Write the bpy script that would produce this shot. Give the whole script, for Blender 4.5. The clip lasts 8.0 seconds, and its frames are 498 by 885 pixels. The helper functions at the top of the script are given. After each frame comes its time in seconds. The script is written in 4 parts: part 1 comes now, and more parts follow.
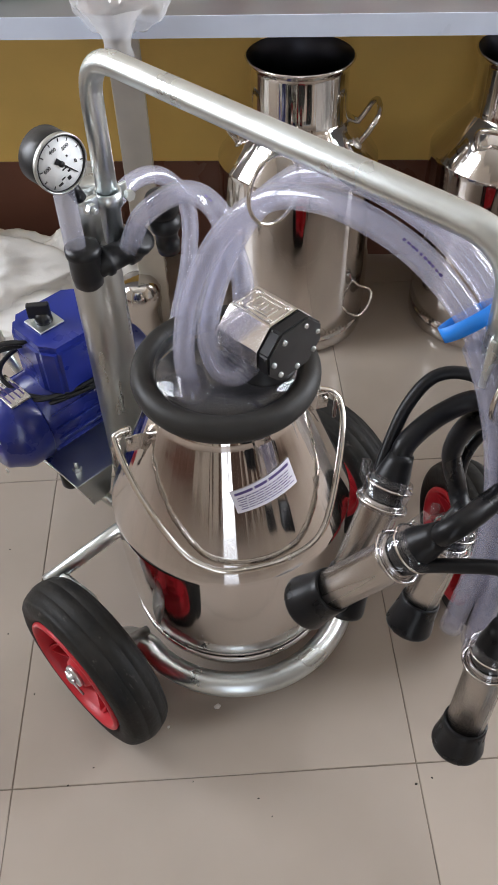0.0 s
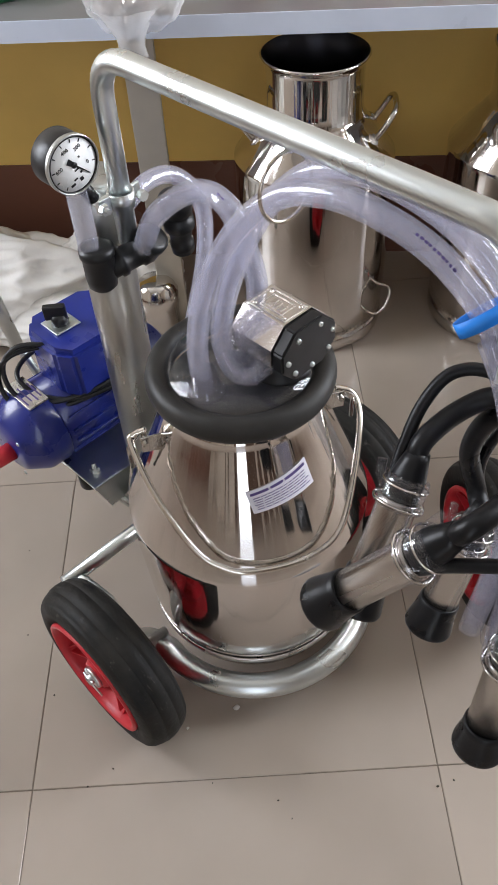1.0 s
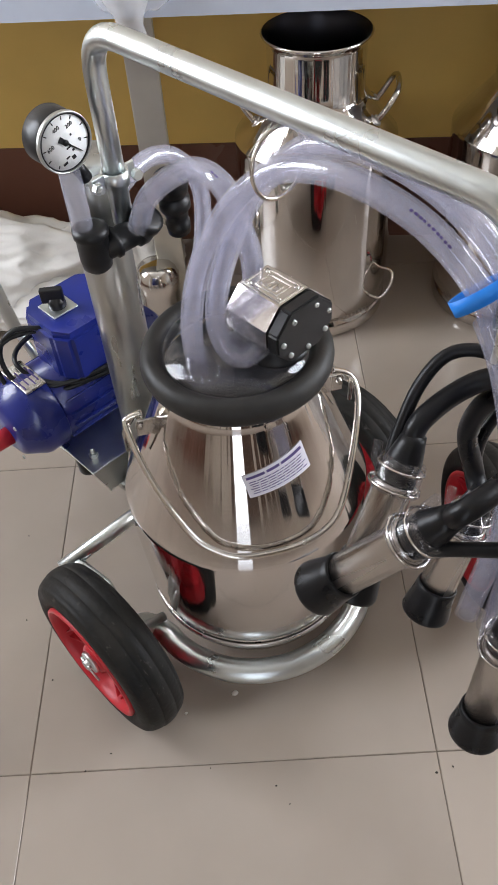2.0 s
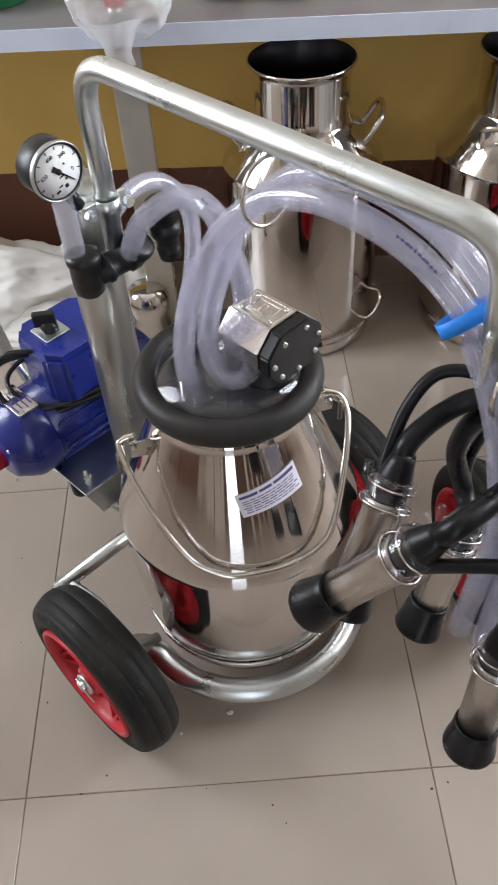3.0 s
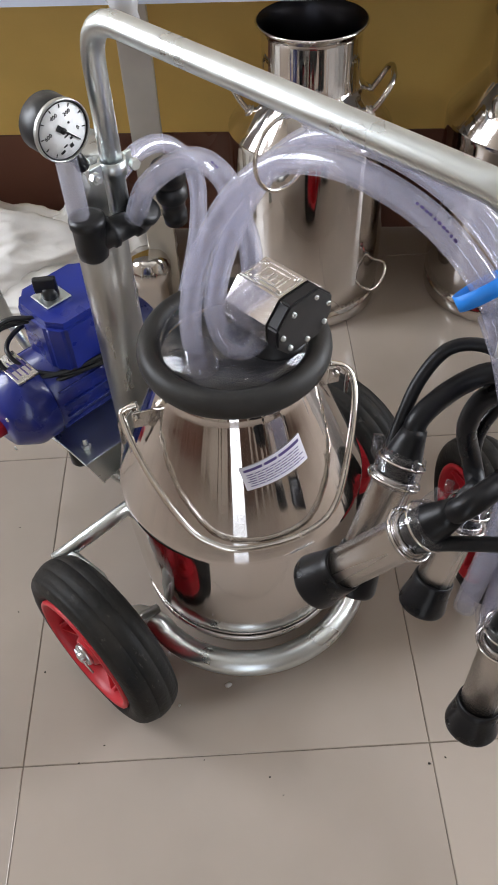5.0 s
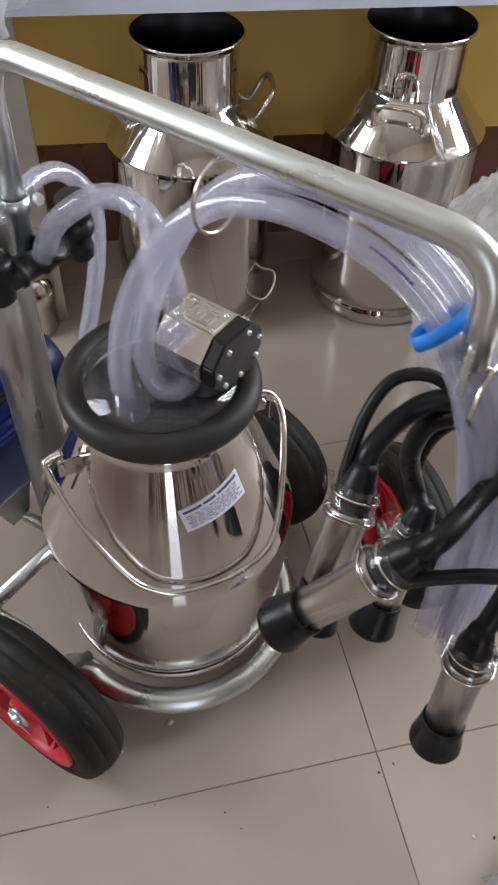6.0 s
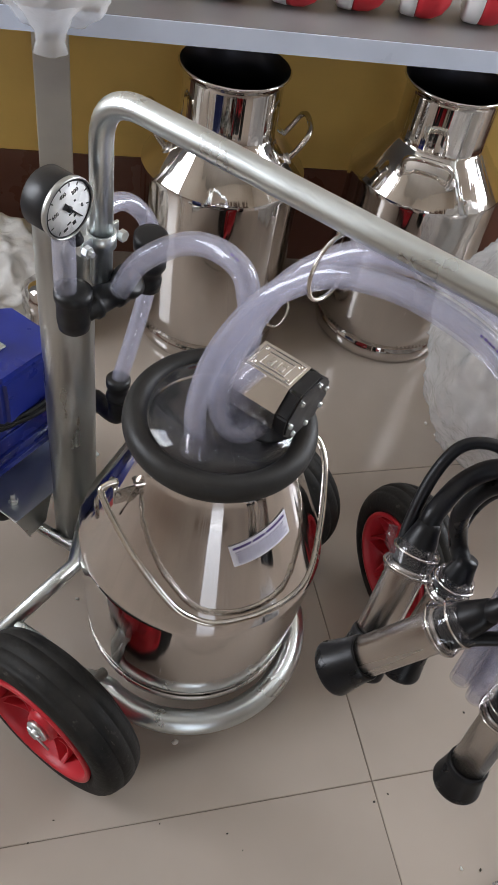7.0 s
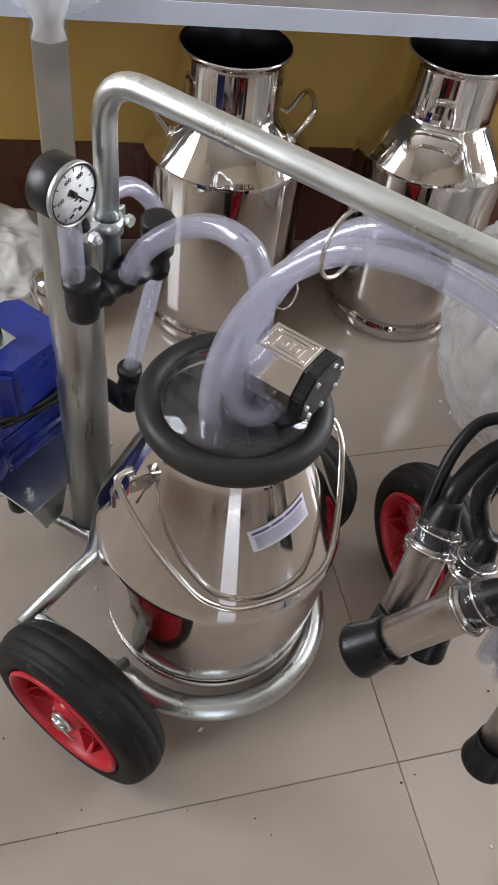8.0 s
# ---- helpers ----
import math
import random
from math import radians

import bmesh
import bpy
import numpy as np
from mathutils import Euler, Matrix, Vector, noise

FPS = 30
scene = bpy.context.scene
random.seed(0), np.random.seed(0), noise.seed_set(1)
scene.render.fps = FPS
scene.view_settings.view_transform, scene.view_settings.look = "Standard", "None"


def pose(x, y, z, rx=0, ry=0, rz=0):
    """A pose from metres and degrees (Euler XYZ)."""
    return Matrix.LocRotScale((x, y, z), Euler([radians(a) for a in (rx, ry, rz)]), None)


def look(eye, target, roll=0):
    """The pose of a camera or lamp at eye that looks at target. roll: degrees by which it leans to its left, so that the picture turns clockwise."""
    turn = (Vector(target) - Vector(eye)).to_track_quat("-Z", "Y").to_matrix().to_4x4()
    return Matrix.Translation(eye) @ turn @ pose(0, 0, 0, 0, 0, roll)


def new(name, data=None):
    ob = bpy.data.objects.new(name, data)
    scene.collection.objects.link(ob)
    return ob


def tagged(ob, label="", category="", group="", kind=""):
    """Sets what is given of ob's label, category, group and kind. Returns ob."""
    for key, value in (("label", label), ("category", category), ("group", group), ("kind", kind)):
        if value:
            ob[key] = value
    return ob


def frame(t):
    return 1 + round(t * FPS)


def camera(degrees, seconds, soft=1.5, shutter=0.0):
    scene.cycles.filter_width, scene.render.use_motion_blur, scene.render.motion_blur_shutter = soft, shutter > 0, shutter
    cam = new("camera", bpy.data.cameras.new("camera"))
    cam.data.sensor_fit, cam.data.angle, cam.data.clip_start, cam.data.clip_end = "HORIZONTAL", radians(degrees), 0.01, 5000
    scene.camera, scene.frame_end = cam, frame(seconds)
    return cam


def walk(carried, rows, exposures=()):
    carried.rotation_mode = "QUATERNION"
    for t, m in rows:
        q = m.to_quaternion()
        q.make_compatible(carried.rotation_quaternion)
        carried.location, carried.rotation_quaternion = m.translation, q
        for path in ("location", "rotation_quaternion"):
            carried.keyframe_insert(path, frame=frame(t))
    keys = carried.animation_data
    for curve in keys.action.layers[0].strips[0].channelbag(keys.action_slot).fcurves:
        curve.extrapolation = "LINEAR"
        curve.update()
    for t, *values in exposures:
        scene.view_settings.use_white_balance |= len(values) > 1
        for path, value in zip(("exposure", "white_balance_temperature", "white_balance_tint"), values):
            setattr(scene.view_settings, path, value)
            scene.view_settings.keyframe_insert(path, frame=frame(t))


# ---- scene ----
cam = camera(35.0, 8.0, soft=0.8, shutter=0.4)
PATH = [
    (0, (0.051, -0.439, 1.195), (0.096, 0.923, -0.27), -1.8),
    (0.5, (0.059, -0.437, 1.19), (0.097, 0.919, -0.279), -2.0),
    (1, (0.059, -0.435, 1.19), (0.048, 0.929, -0.273), -4.0),
    (1.2, (0.064, -0.423, 1.188), (0.048, 0.926, -0.289), -3.5),
    (2.3, (0.075, -0.441, 1.176), (0.046, 0.901, -0.306), -5.1),
    (2.5, (0.079, -0.446, 1.176), (0.076, 0.9, -0.304), -4.6),
    (2.7, (0.081, -0.444, 1.175), (0.095, 0.902, -0.304), -4.4),
    (3, (0.069, -0.439, 1.189), (0.067, 0.936, -0.263), -4.4),
    (3.5, (0.057, -0.434, 1.191), (0.03, 0.946, -0.257), -3.9),
    (4, (0.061, -0.436, 1.192), (0.047, 0.931, -0.268), -3.2),
    (4.2, (0.061, -0.439, 1.186), (0.044, 0.921, -0.28), -3.0),
    (5.3, (0.057, -0.422, 1.177), (0.097, 0.89, -0.331), -3.5),
    (5.5, (0.062, -0.417, 1.178), (0.208, 0.882, -0.335), -1.8),
    (5.7, (0.037, -0.399, 1.186), (0.291, 0.874, -0.334), 0.4),
    (6, (-0.01, -0.362, 1.192), (0.317, 0.903, -0.323), 2.4),
    (6.5, (-0.103, -0.33, 1.223), (0.3, 0.9, -0.302), 7.5),
    (7, (-0.141, -0.322, 1.239), (0.331, 0.915, -0.26), 12.0),
    (7.5, (-0.131, -0.326, 1.229), (0.333, 0.887, -0.291), 9.9),
    (8, (-0.143, -0.316, 1.229), (0.297, 0.9, -0.297), 9.3),
]
EXPOSURES = [(0.0, 0.13), (4.2, 0.13), (5.5, 0.10), (6.0, -0.08), (6.5, -0.12), (7.0, -0.14), (7.5, -0.06), (8.0, -0.05)]
walk(cam, [(t, look(eye, target, roll)) for t, eye, target, roll in PATH], EXPOSURES)

# ---------------------------------------------------------------- light
world = bpy.data.worlds.new("sky")
scene.world = world
world.use_nodes = True
wn = world.node_tree.nodes
sky = wn.new("ShaderNodeTexSky")
sky.sky_type = "NISHITA"
sky.sun_disc = False
sky.sun_elevation = radians(48)
sky.sun_rotation = radians(23)
wn["Background"].inputs[1].default_value = 0.12
world.node_tree.links.new(sky.outputs[0], wn["Background"].inputs[0])
sun_data = bpy.data.lights.new("sun", "SUN")
sun_data.energy, sun_data.angle, sun_data.color = 2.0, radians(0.5), (1.0, 0.95, 0.88)
sun = new("sun", sun_data)
sun.matrix_world = look((3, 7, 9), (0, 0, 0))

# room: x0..x1, y0..y1
X0, X1, Y0, Y1, ZC = -1.9, 2.3, -2.0, 1.35, 2.85


def area_light(name, eye, target, sx, sy, watts, colour=(0.93, 0.97, 1.0)):
    d = bpy.data.lights.new(name, "AREA")
    d.shape, d.size, d.size_y, d.energy, d.color = "RECTANGLE", sx, sy, watts, colour
    ob = new(name, d)
    ob.matrix_world = look(eye, target)
    return ob


SKYLIGHT = (0.90, 0.94, 1.02)
# doorway behind the camera, window high in the left wall
DX0, DX1, DZ = -0.40, 0.20, 2.15
WY0, WY1, WZ0, WZ1 = 0.30, 1.30, 0.95, 2.40
area_light("door_daylight", ((DX0 + DX1) / 2, Y0 - 0.10, DZ / 2), ((DX0 + DX1) / 2, 1, DZ / 2), DX1 - DX0, DZ, 10, SKYLIGHT)
area_light("unseen_window_daylight", (X0 - 0.10, (WY0 + WY1) / 2, (WZ0 + WZ1) / 2), (1, (WY0 + WY1) / 2, (WZ0 + WZ1) / 2), WY1 - WY0, WZ1 - WZ0, 70, SKYLIGHT)
# unseen right-hand opening and lamp, added to brighten the hoses and cluster
RY0, RY1, RZ0, RZ1 = 0.20, 1.10, 0.70, 2.3
area_light("unseen_window_daylight", (X1 + 0.10, (RY0 + RY1) / 2, (RZ0 + RZ1) / 2), (0, (RY0 + RY1) / 2, (RZ0 + RZ1) / 2), RY1 - RY0, RZ1 - RZ0, 90, SKYLIGHT)


# ---------------------------------------------------------------- materials
def mat(name, colour, rough=0.5, metal=0.0, var=0.15, scale=8.0, bump=0.0, bump_scale=200.0, rvar=0.1, alpha=1.0,
        trans=0.0, ior=1.45, coat=0.0, stretch=(1, 1, 1), colour2=None, spec=0.5, per_object=0.0):
    m = bpy.data.materials.new(name)
    m.use_nodes = True
    nt = m.node_tree
    n, l = nt.nodes, nt.links
    b = n["Principled BSDF"]
    tc = n.new("ShaderNodeTexCoord")
    mp = n.new("ShaderNodeMapping")
    mp.inputs["Scale"].default_value = stretch
    l.new(tc.outputs["Object"], mp.inputs[0])
    big = n.new("ShaderNodeTexNoise")
    big.inputs["Scale"].default_value, big.inputs["Detail"].default_value = scale, 5
    l.new(mp.outputs[0], big.inputs["Vector"])
    ramp = n.new("ShaderNodeValToRGB")
    c = np.array(colour)
    lo, hi = c * (1 - var), np.minimum(c * (1 + var * 0.7), 1) if colour2 is None else np.array(colour2)
    ramp.color_ramp.elements[0].position, ramp.color_ramp.elements[1].position = 0.3, 0.72
    ramp.color_ramp.elements[0].color = (*lo, 1)
    ramp.color_ramp.elements[1].color = (*hi, 1)
    l.new(big.outputs[0], ramp.inputs[0])
    out = ramp.outputs[0]
    if per_object:
        oi = n.new("ShaderNodeObjectInfo")
        mr = n.new("ShaderNodeMapRange")
        mr.inputs[3].default_value, mr.inputs[4].default_value = 1 - per_object, 1 + per_object
        l.new(oi.outputs["Random"], mr.inputs[0])
        hs = n.new("ShaderNodeHueSaturation")
        l.new(mr.outputs[0], hs.inputs["Value"])
        l.new(out, hs.inputs["Color"])
        out = hs.outputs[0]
    l.new(out, b.inputs["Base Color"])
    fine = n.new("ShaderNodeTexNoise")
    fine.inputs["Scale"].default_value, fine.inputs["Detail"].default_value = bump_scale, 3
    l.new(mp.outputs[0], fine.inputs["Vector"])
    rr = n.new("ShaderNodeMapRange")
    rr.inputs[1].default_value, rr.inputs[2].default_value = 0.3, 0.7
    rr.inputs[3].default_value, rr.inputs[4].default_value = max(rough - rvar, 0.02), min(rough + rvar, 1)
    l.new(big.outputs[0], rr.inputs[0])
    l.new(rr.outputs[0], b.inputs["Roughness"])
    b.inputs["Metallic"].default_value = metal
    b.inputs["Alpha"].default_value = alpha
    b.inputs["Transmission Weight"].default_value = trans
    b.inputs["IOR"].default_value = ior
    b.inputs["Coat Weight"].default_value = coat
    b.inputs["Specular IOR Level"].default_value = spec
    if bump:
        bp = n.new("ShaderNodeBump")
        bp.inputs["Strength"].default_value, bp.inputs["Distance"].default_value = bump, 0.002
        l.new(fine.outputs[0], bp.inputs["Height"])
        l.new(bp.outputs[0], b.inputs["Normal"])
    return m


M_STEEL = mat("polished_stainless", (0.66, 0.63, 0.60), 0.10, 1.0, 0.06, 14, 0.03, 60, 0.05, stretch=(1, 1, 0.15))
M_SATIN = mat("brushed_stainless", (0.58, 0.55, 0.52), 0.27, 1.0, 0.10, 20, 0.08, 300, 0.07, stretch=(1, 1, 0.05))
M_ZINC = mat("galvanised_tube", (0.68, 0.72, 0.72), 0.31, 1.0, 0.08, 14, 0.03, 250, 0.06)
M_MAST = mat("galvanised_pipe", (0.52, 0.53, 0.51), 0.34, 1.0, 0.18, 30, 0.08, 220, 0.10, stretch=(1, 1, 0.2))
M_WIRE = mat("bright_wire", (0.72, 0.68, 0.62), 0.18, 1.0, 0.08, 30)


def turned(m, amount, turn=0.25):
    """Fine polishing lines round the axis."""
    n = m.node_tree.nodes
    tg = n.new("ShaderNodeTangent")
    tg.direction_type, tg.axis = "RADIAL", "Z"
    b = n["Principled BSDF"]
    m.node_tree.links.new(tg.outputs[0], b.inputs["Tangent"])
    b.inputs["Anisotropic"].default_value, b.inputs["Anisotropic Rotation"].default_value = amount, turn
    return m


turned(M_STEEL, 0.75)
turned(M_SATIN, 0.6, 0.0)


def streaked(m, amount):
    """Shallow polishing waves that run up the wall of a turned vessel."""
    n, l = m.node_tree.nodes, m.node_tree.links
    b = n["Principled BSDF"]
    tc = n.new("ShaderNodeTexCoord")
    flat = n.new("ShaderNodeVectorMath")
    flat.operation = "MULTIPLY"
    flat.inputs[1].default_value = (1, 1, 0)
    l.new(tc.outputs["Object"], flat.inputs[0])
    unit = n.new("ShaderNodeVectorMath")
    unit.operation = "NORMALIZE"
    l.new(flat.outputs[0], unit.inputs[0])
    waves = n.new("ShaderNodeTexNoise")
    waves.inputs["Scale"].default_value, waves.inputs["Detail"].default_value, waves.inputs["Roughness"].default_value = 9, 1.5, 0.5
    l.new(unit.outputs[0], waves.inputs["Vector"])
    bp = n.new("ShaderNodeBump")
    bp.inputs["Strength"].default_value, bp.inputs["Distance"].default_value = 1.0, amount
    l.new(waves.outputs[0], bp.inputs["Height"])
    if b.inputs["Normal"].links:
        l.new(b.inputs["Normal"].links[0].from_socket, bp.inputs["Normal"])
    l.new(bp.outputs[0], b.inputs["Normal"])
    return m


M_TURNED = streaked(turned(mat("turned_stainless", (0.72, 0.69, 0.67), 0.07, 1.0, 0.05, 14, 0.03, 60, 0.03, stretch=(1, 1, 0.15)), 0.6), 0.0008)
M_CAN = streaked(mat("mirror_stainless", (0.68, 0.65, 0.62), 0.06, 1.0, 0.06, 14, 0.03, 60, 0.03, stretch=(1, 1, 0.15)), 0.0009)
# steel like the outside; shade within the can is put into the colour
M_CANSHADE = mat("shaded_can_inside", (0.06, 0.06, 0.07), 0.35, 1.0, 0.2, 6)
M_RUBBER = mat("black_rubber", (0.009, 0.009, 0.010), 0.34, 0.0, 0.35, 25, 0.10, 400, 0.12, spec=0.3)
M_GASKET = mat("dusty_gasket_rubber", (0.020, 0.019, 0.018), 0.5, 0.0, 0.3, 20, 0.12, 300, 0.1, colour2=(0.034, 0.032, 0.029), spec=0.35)
M_TYRE = mat("dusty_tyre_rubber", (0.009, 0.009, 0.009), 0.58, 0.0, 0.3, 26, 0.35, 150, 0.12, colour2=(0.026, 0.024, 0.021), spec=0.25)


def scuffed(m, colour):
    """Sparse pale dust scuffs over a dark rubber."""
    n, l = m.node_tree.nodes, m.node_tree.links
    b = n["Principled BSDF"]
    tc = n.new("ShaderNodeTexCoord")
    mp = n.new("ShaderNodeMapping")
    mp.inputs["Scale"].default_value = (1, 1, 2.4)
    l.new(tc.outputs["Object"], mp.inputs[0])
    nz = n.new("ShaderNodeTexNoise")
    nz.inputs["Scale"].default_value, nz.inputs["Detail"].default_value, nz.inputs["Roughness"].default_value = 55, 8, 0.75
    l.new(mp.outputs[0], nz.inputs["Vector"])
    mr = n.new("ShaderNodeMapRange")
    mr.inputs[1].default_value, mr.inputs[2].default_value, mr.inputs[4].default_value = 0.60, 0.74, 0.75
    l.new(nz.outputs[0], mr.inputs[0])
    mix = n.new("ShaderNodeMixRGB")
    mix.inputs[2].default_value = (*colour, 1)
    l.new(mr.outputs[0], mix.inputs[0])
    l.new(b.inputs["Base Color"].links[0].from_socket, mix.inputs[1])
    l.new(mix.outputs[0], b.inputs["Base Color"])
    return m


scuffed(M_TYRE, (0.13, 0.12, 0.105))
M_BLACK = mat("black_plastic", (0.008, 0.008, 0.009), 0.40, 0.0, 0.3, 30, 0.05, 500)
M_RED = mat("red_plastic", (0.50, 0.022, 0.032), 0.38, 0.0, 0.15, 20, 0.05, 200)
M_BLUE = mat("blue_paint", (0.012, 0.022, 0.185), 0.30, 0.0, 0.2, 15, 0.06, 120, coat=0.3)


def clear_mat(name, tint, body_colour, body, rough, ior=1.45, bump=0.0, bump_scale=40.0):
    """A see-through plastic: a clear part, a milky part and a glossy skin."""
    m = bpy.data.materials.new(name)
    m.use_nodes = True
    n, l = m.node_tree.nodes, m.node_tree.links
    n.remove(n["Principled BSDF"])
    out = n["Material Output"]
    clear = n.new("ShaderNodeBsdfTransparent")
    clear.inputs[0].default_value = (*tint, 1)
    tc = n.new("ShaderNodeTexCoord")
    nz = n.new("ShaderNodeTexNoise")
    nz.inputs["Scale"].default_value, nz.inputs["Detail"].default_value = 18, 4
    l.new(tc.outputs["Object"], nz.inputs["Vector"])
    mr = n.new("ShaderNodeMapRange")
    mr.inputs[3].default_value, mr.inputs[4].default_value = body * 0.92, body * 1.08
    l.new(nz.outputs[0], mr.inputs[0])
    dif, trl = n.new("ShaderNodeBsdfDiffuse"), n.new("ShaderNodeBsdfTranslucent")
    dif.inputs[0].default_value = trl.inputs[0].default_value = (*body_colour, 1)
    milky = n.new("ShaderNodeMixShader")
    milky.inputs[0].default_value = 0.45
    l.new(dif.outputs[0], milky.inputs[1])
    l.new(trl.outputs[0], milky.inputs[2])
    mix = n.new("ShaderNodeMixShader")
    l.new(mr.outputs[0], mix.inputs[0])
    l.new(clear.outputs[0], mix.inputs[1])
    l.new(milky.outputs[0], mix.inputs[2])
    gloss = n.new("ShaderNodeBsdfGlossy")
    gloss.inputs["Roughness"].default_value = rough
    fr = n.new("ShaderNodeLayerWeight")
    fr.inputs["Blend"].default_value = 0.5
    power = n.new("ShaderNodeMath")
    power.operation = "POWER"
    power.inputs[1].default_value = 2.6
    l.new(fr.outputs["Facing"], power.inputs[0])
    amount = n.new("ShaderNodeMapRange")
    amount.inputs[3].default_value, amount.inputs[4].default_value = 0.05, 0.40 * (ior - 1) / 0.5
    l.new(power.outputs[0], amount.inputs[0])
    skin = n.new("ShaderNodeMixShader")
    l.new(amount.outputs[0], skin.inputs[0])
    l.new(mix.outputs[0], skin.inputs[1])
    l.new(gloss.outputs[0], skin.inputs[2])
    if bump:
        fine = n.new("ShaderNodeTexNoise")
        fine.inputs["Scale"].default_value, fine.inputs["Detail"].default_value = bump_scale, 4
        l.new(tc.outputs["Object"], fine.inputs["Vector"])
        bp = n.new("ShaderNodeBump")
        bp.inputs["Strength"].default_value, bp.inputs["Distance"].default_value = bump, 0.01
        l.new(fine.outputs[0], bp.inputs["Height"])
        l.new(bp.outputs[0], gloss.inputs["Normal"])
        l.new(bp.outputs[0], fr.inputs["Normal"])
    l.new(skin.outputs[0], out.inputs[0])
    return m


M_HOSE = clear_mat("clear_hose", (0.97, 0.97, 0.99), (0.66, 0.66, 0.77), 0.27, 0.09, 1.5)
M_CLEAR = clear_mat("clear_plastic", (0.93, 0.93, 0.95), (0.7, 0.7, 0.75), 0.02, 0.04, 1.5)
M_NIPPLE = clear_mat("grey_clear_plastic", (0.85, 0.85, 0.88), (0.55, 0.56, 0.62), 0.22, 0.12, 1.5)
M_WRAP = clear_mat("packing_film", (0.97, 0.97, 0.97), (0.90, 0.90, 0.89), 0.40, 0.12, 1.5, 1.0, 55)
M_FILM = clear_mat("plastic_film", (0.97, 0.97, 0.97), (0.92, 0.92, 0.92), 0.34, 0.08, 1.5, 0.8, 22)
M_TIE = mat("blue_tie", (0.02, 0.24, 0.80), 0.45, 0.0, 0.08, 30)
M_PAPER = mat("label_paper", (0.80, 0.79, 0.86), 0.5, 0.0, 0.04, 60)
M_INK = mat("purple_ink", (0.10, 0.07, 0.22), 0.6, 0.0, 0.2, 60)
M_DIAL = mat("dial_white", (0.82, 0.83, 0.82), 0.3, 0.0, 0.03, 40)
M_TILE = mat("floor_tile", (0.375, 0.318, 0.268), 0.17, 0.0, 0.10, 3.0, 0.02, 14, 0.06, per_object=0.05, spec=0.5)
M_GROUT = mat("dark_grout", (0.17, 0.135, 0.105), 0.8, 0.0, 0.4, 20)
M_YELLOW = mat("yellow_wall_paint", (0.76, 0.51, 0.14), 0.5, 0.0, 0.14, 3.0, 0.15, 90)
M_BROWN = mat("brown_dado_paint", (0.16, 0.068, 0.045), 0.33, 0.0, 0.22, 4.0, 0.15, 60)
M_PALE = mat("pale_wall_paint", (0.56, 0.50, 0.43), 0.6, 0.0, 0.06, 3.0)
M_FRAME = mat("dark_wood_frame", (0.09, 0.05, 0.032), 0.4, 0.0, 0.3, 12.0)
M_CEIL = mat("ceiling_paint", (0.58, 0.56, 0.52), 0.7, 0.0, 0.06, 3.0)
M_SHELF = mat("blue_white_shelf_paint", (0.62, 0.68, 0.80), 0.35, 0.0, 0.05, 12.0)
M_SHELFTOP = mat("grey_shelf_top", (0.20, 0.19, 0.19), 0.5, 0.0, 0.2, 8.0)
M_POST = mat("grey_post", (0.52, 0.49, 0.42), 0.35, 0.6, 0.12, 10.0)
M_SACK = mat("white_sack", (0.74, 0.72, 0.68), 0.6, 0.0, 0.08, 9.0, 0.4, 160)
M_GREEN = mat("green_plastic", (0.02, 0.16, 0.06), 0.35, 0.0, 0.15, 10.0)
M_WHITE = mat("white_plastic", (0.78, 0.78, 0.77), 0.35, 0.0, 0.05, 10.0)
M_DIRT = mat("dirt_crumb", (0.03, 0.022, 0.015), 0.8, 0.0, 0.3, 90)
M_CHIP = mat("pale_chip", (0.75, 0.72, 0.68), 0.6, 0.0, 0.1, 90)


# ---------------------------------------------------------------- mesh helpers
def spline(pts, step=8, closed=False):
    """Catmull-Rom through the points."""
    p = [Vector(q) for q in pts]
    n = len(p)
    out = []
    for i in range(n if closed else n - 1):
        a = p[(i - 1) % n] if closed or i else p[0] * 2 - p[1]
        b, c = p[i], p[(i + 1) % n]
        d = p[(i + 2) % n] if closed or i + 2 < n else p[-1] * 2 - p[-2]
        for k in range(step):
            t = k / step
            out.append(0.5 * (2 * b + (c - a) * t + (2 * a - 5 * b + 4 * c - d) * t * t + (3 * b - a - 3 * c + d) * t ** 3))
    if not closed:
        out.append(p[-1])
    return out


def bend_line(pts, radius, n=7):
    """A polyline whose corners are rounded with the given radius, or one radius each."""
    p = [Vector(q) for q in pts]
    out = [p[0]]
    radii = radius if isinstance(radius, tuple) else (radius,) * (len(p) - 2)
    for a, b, c, radius in zip(p, p[1:], p[2:], radii):
        u, v = (a - b).normalized(), (c - b).normalized()
        s = min(radius, (a - b).length * 0.49, (c - b).length * 0.49)
        for k in range(n + 1):
            t = k / n
            out.append((b + u * s) * (1 - t) ** 2 + b * 2 * t * (1 - t) + (b + v * s) * t * t)
    out.append(p[-1])
    return out


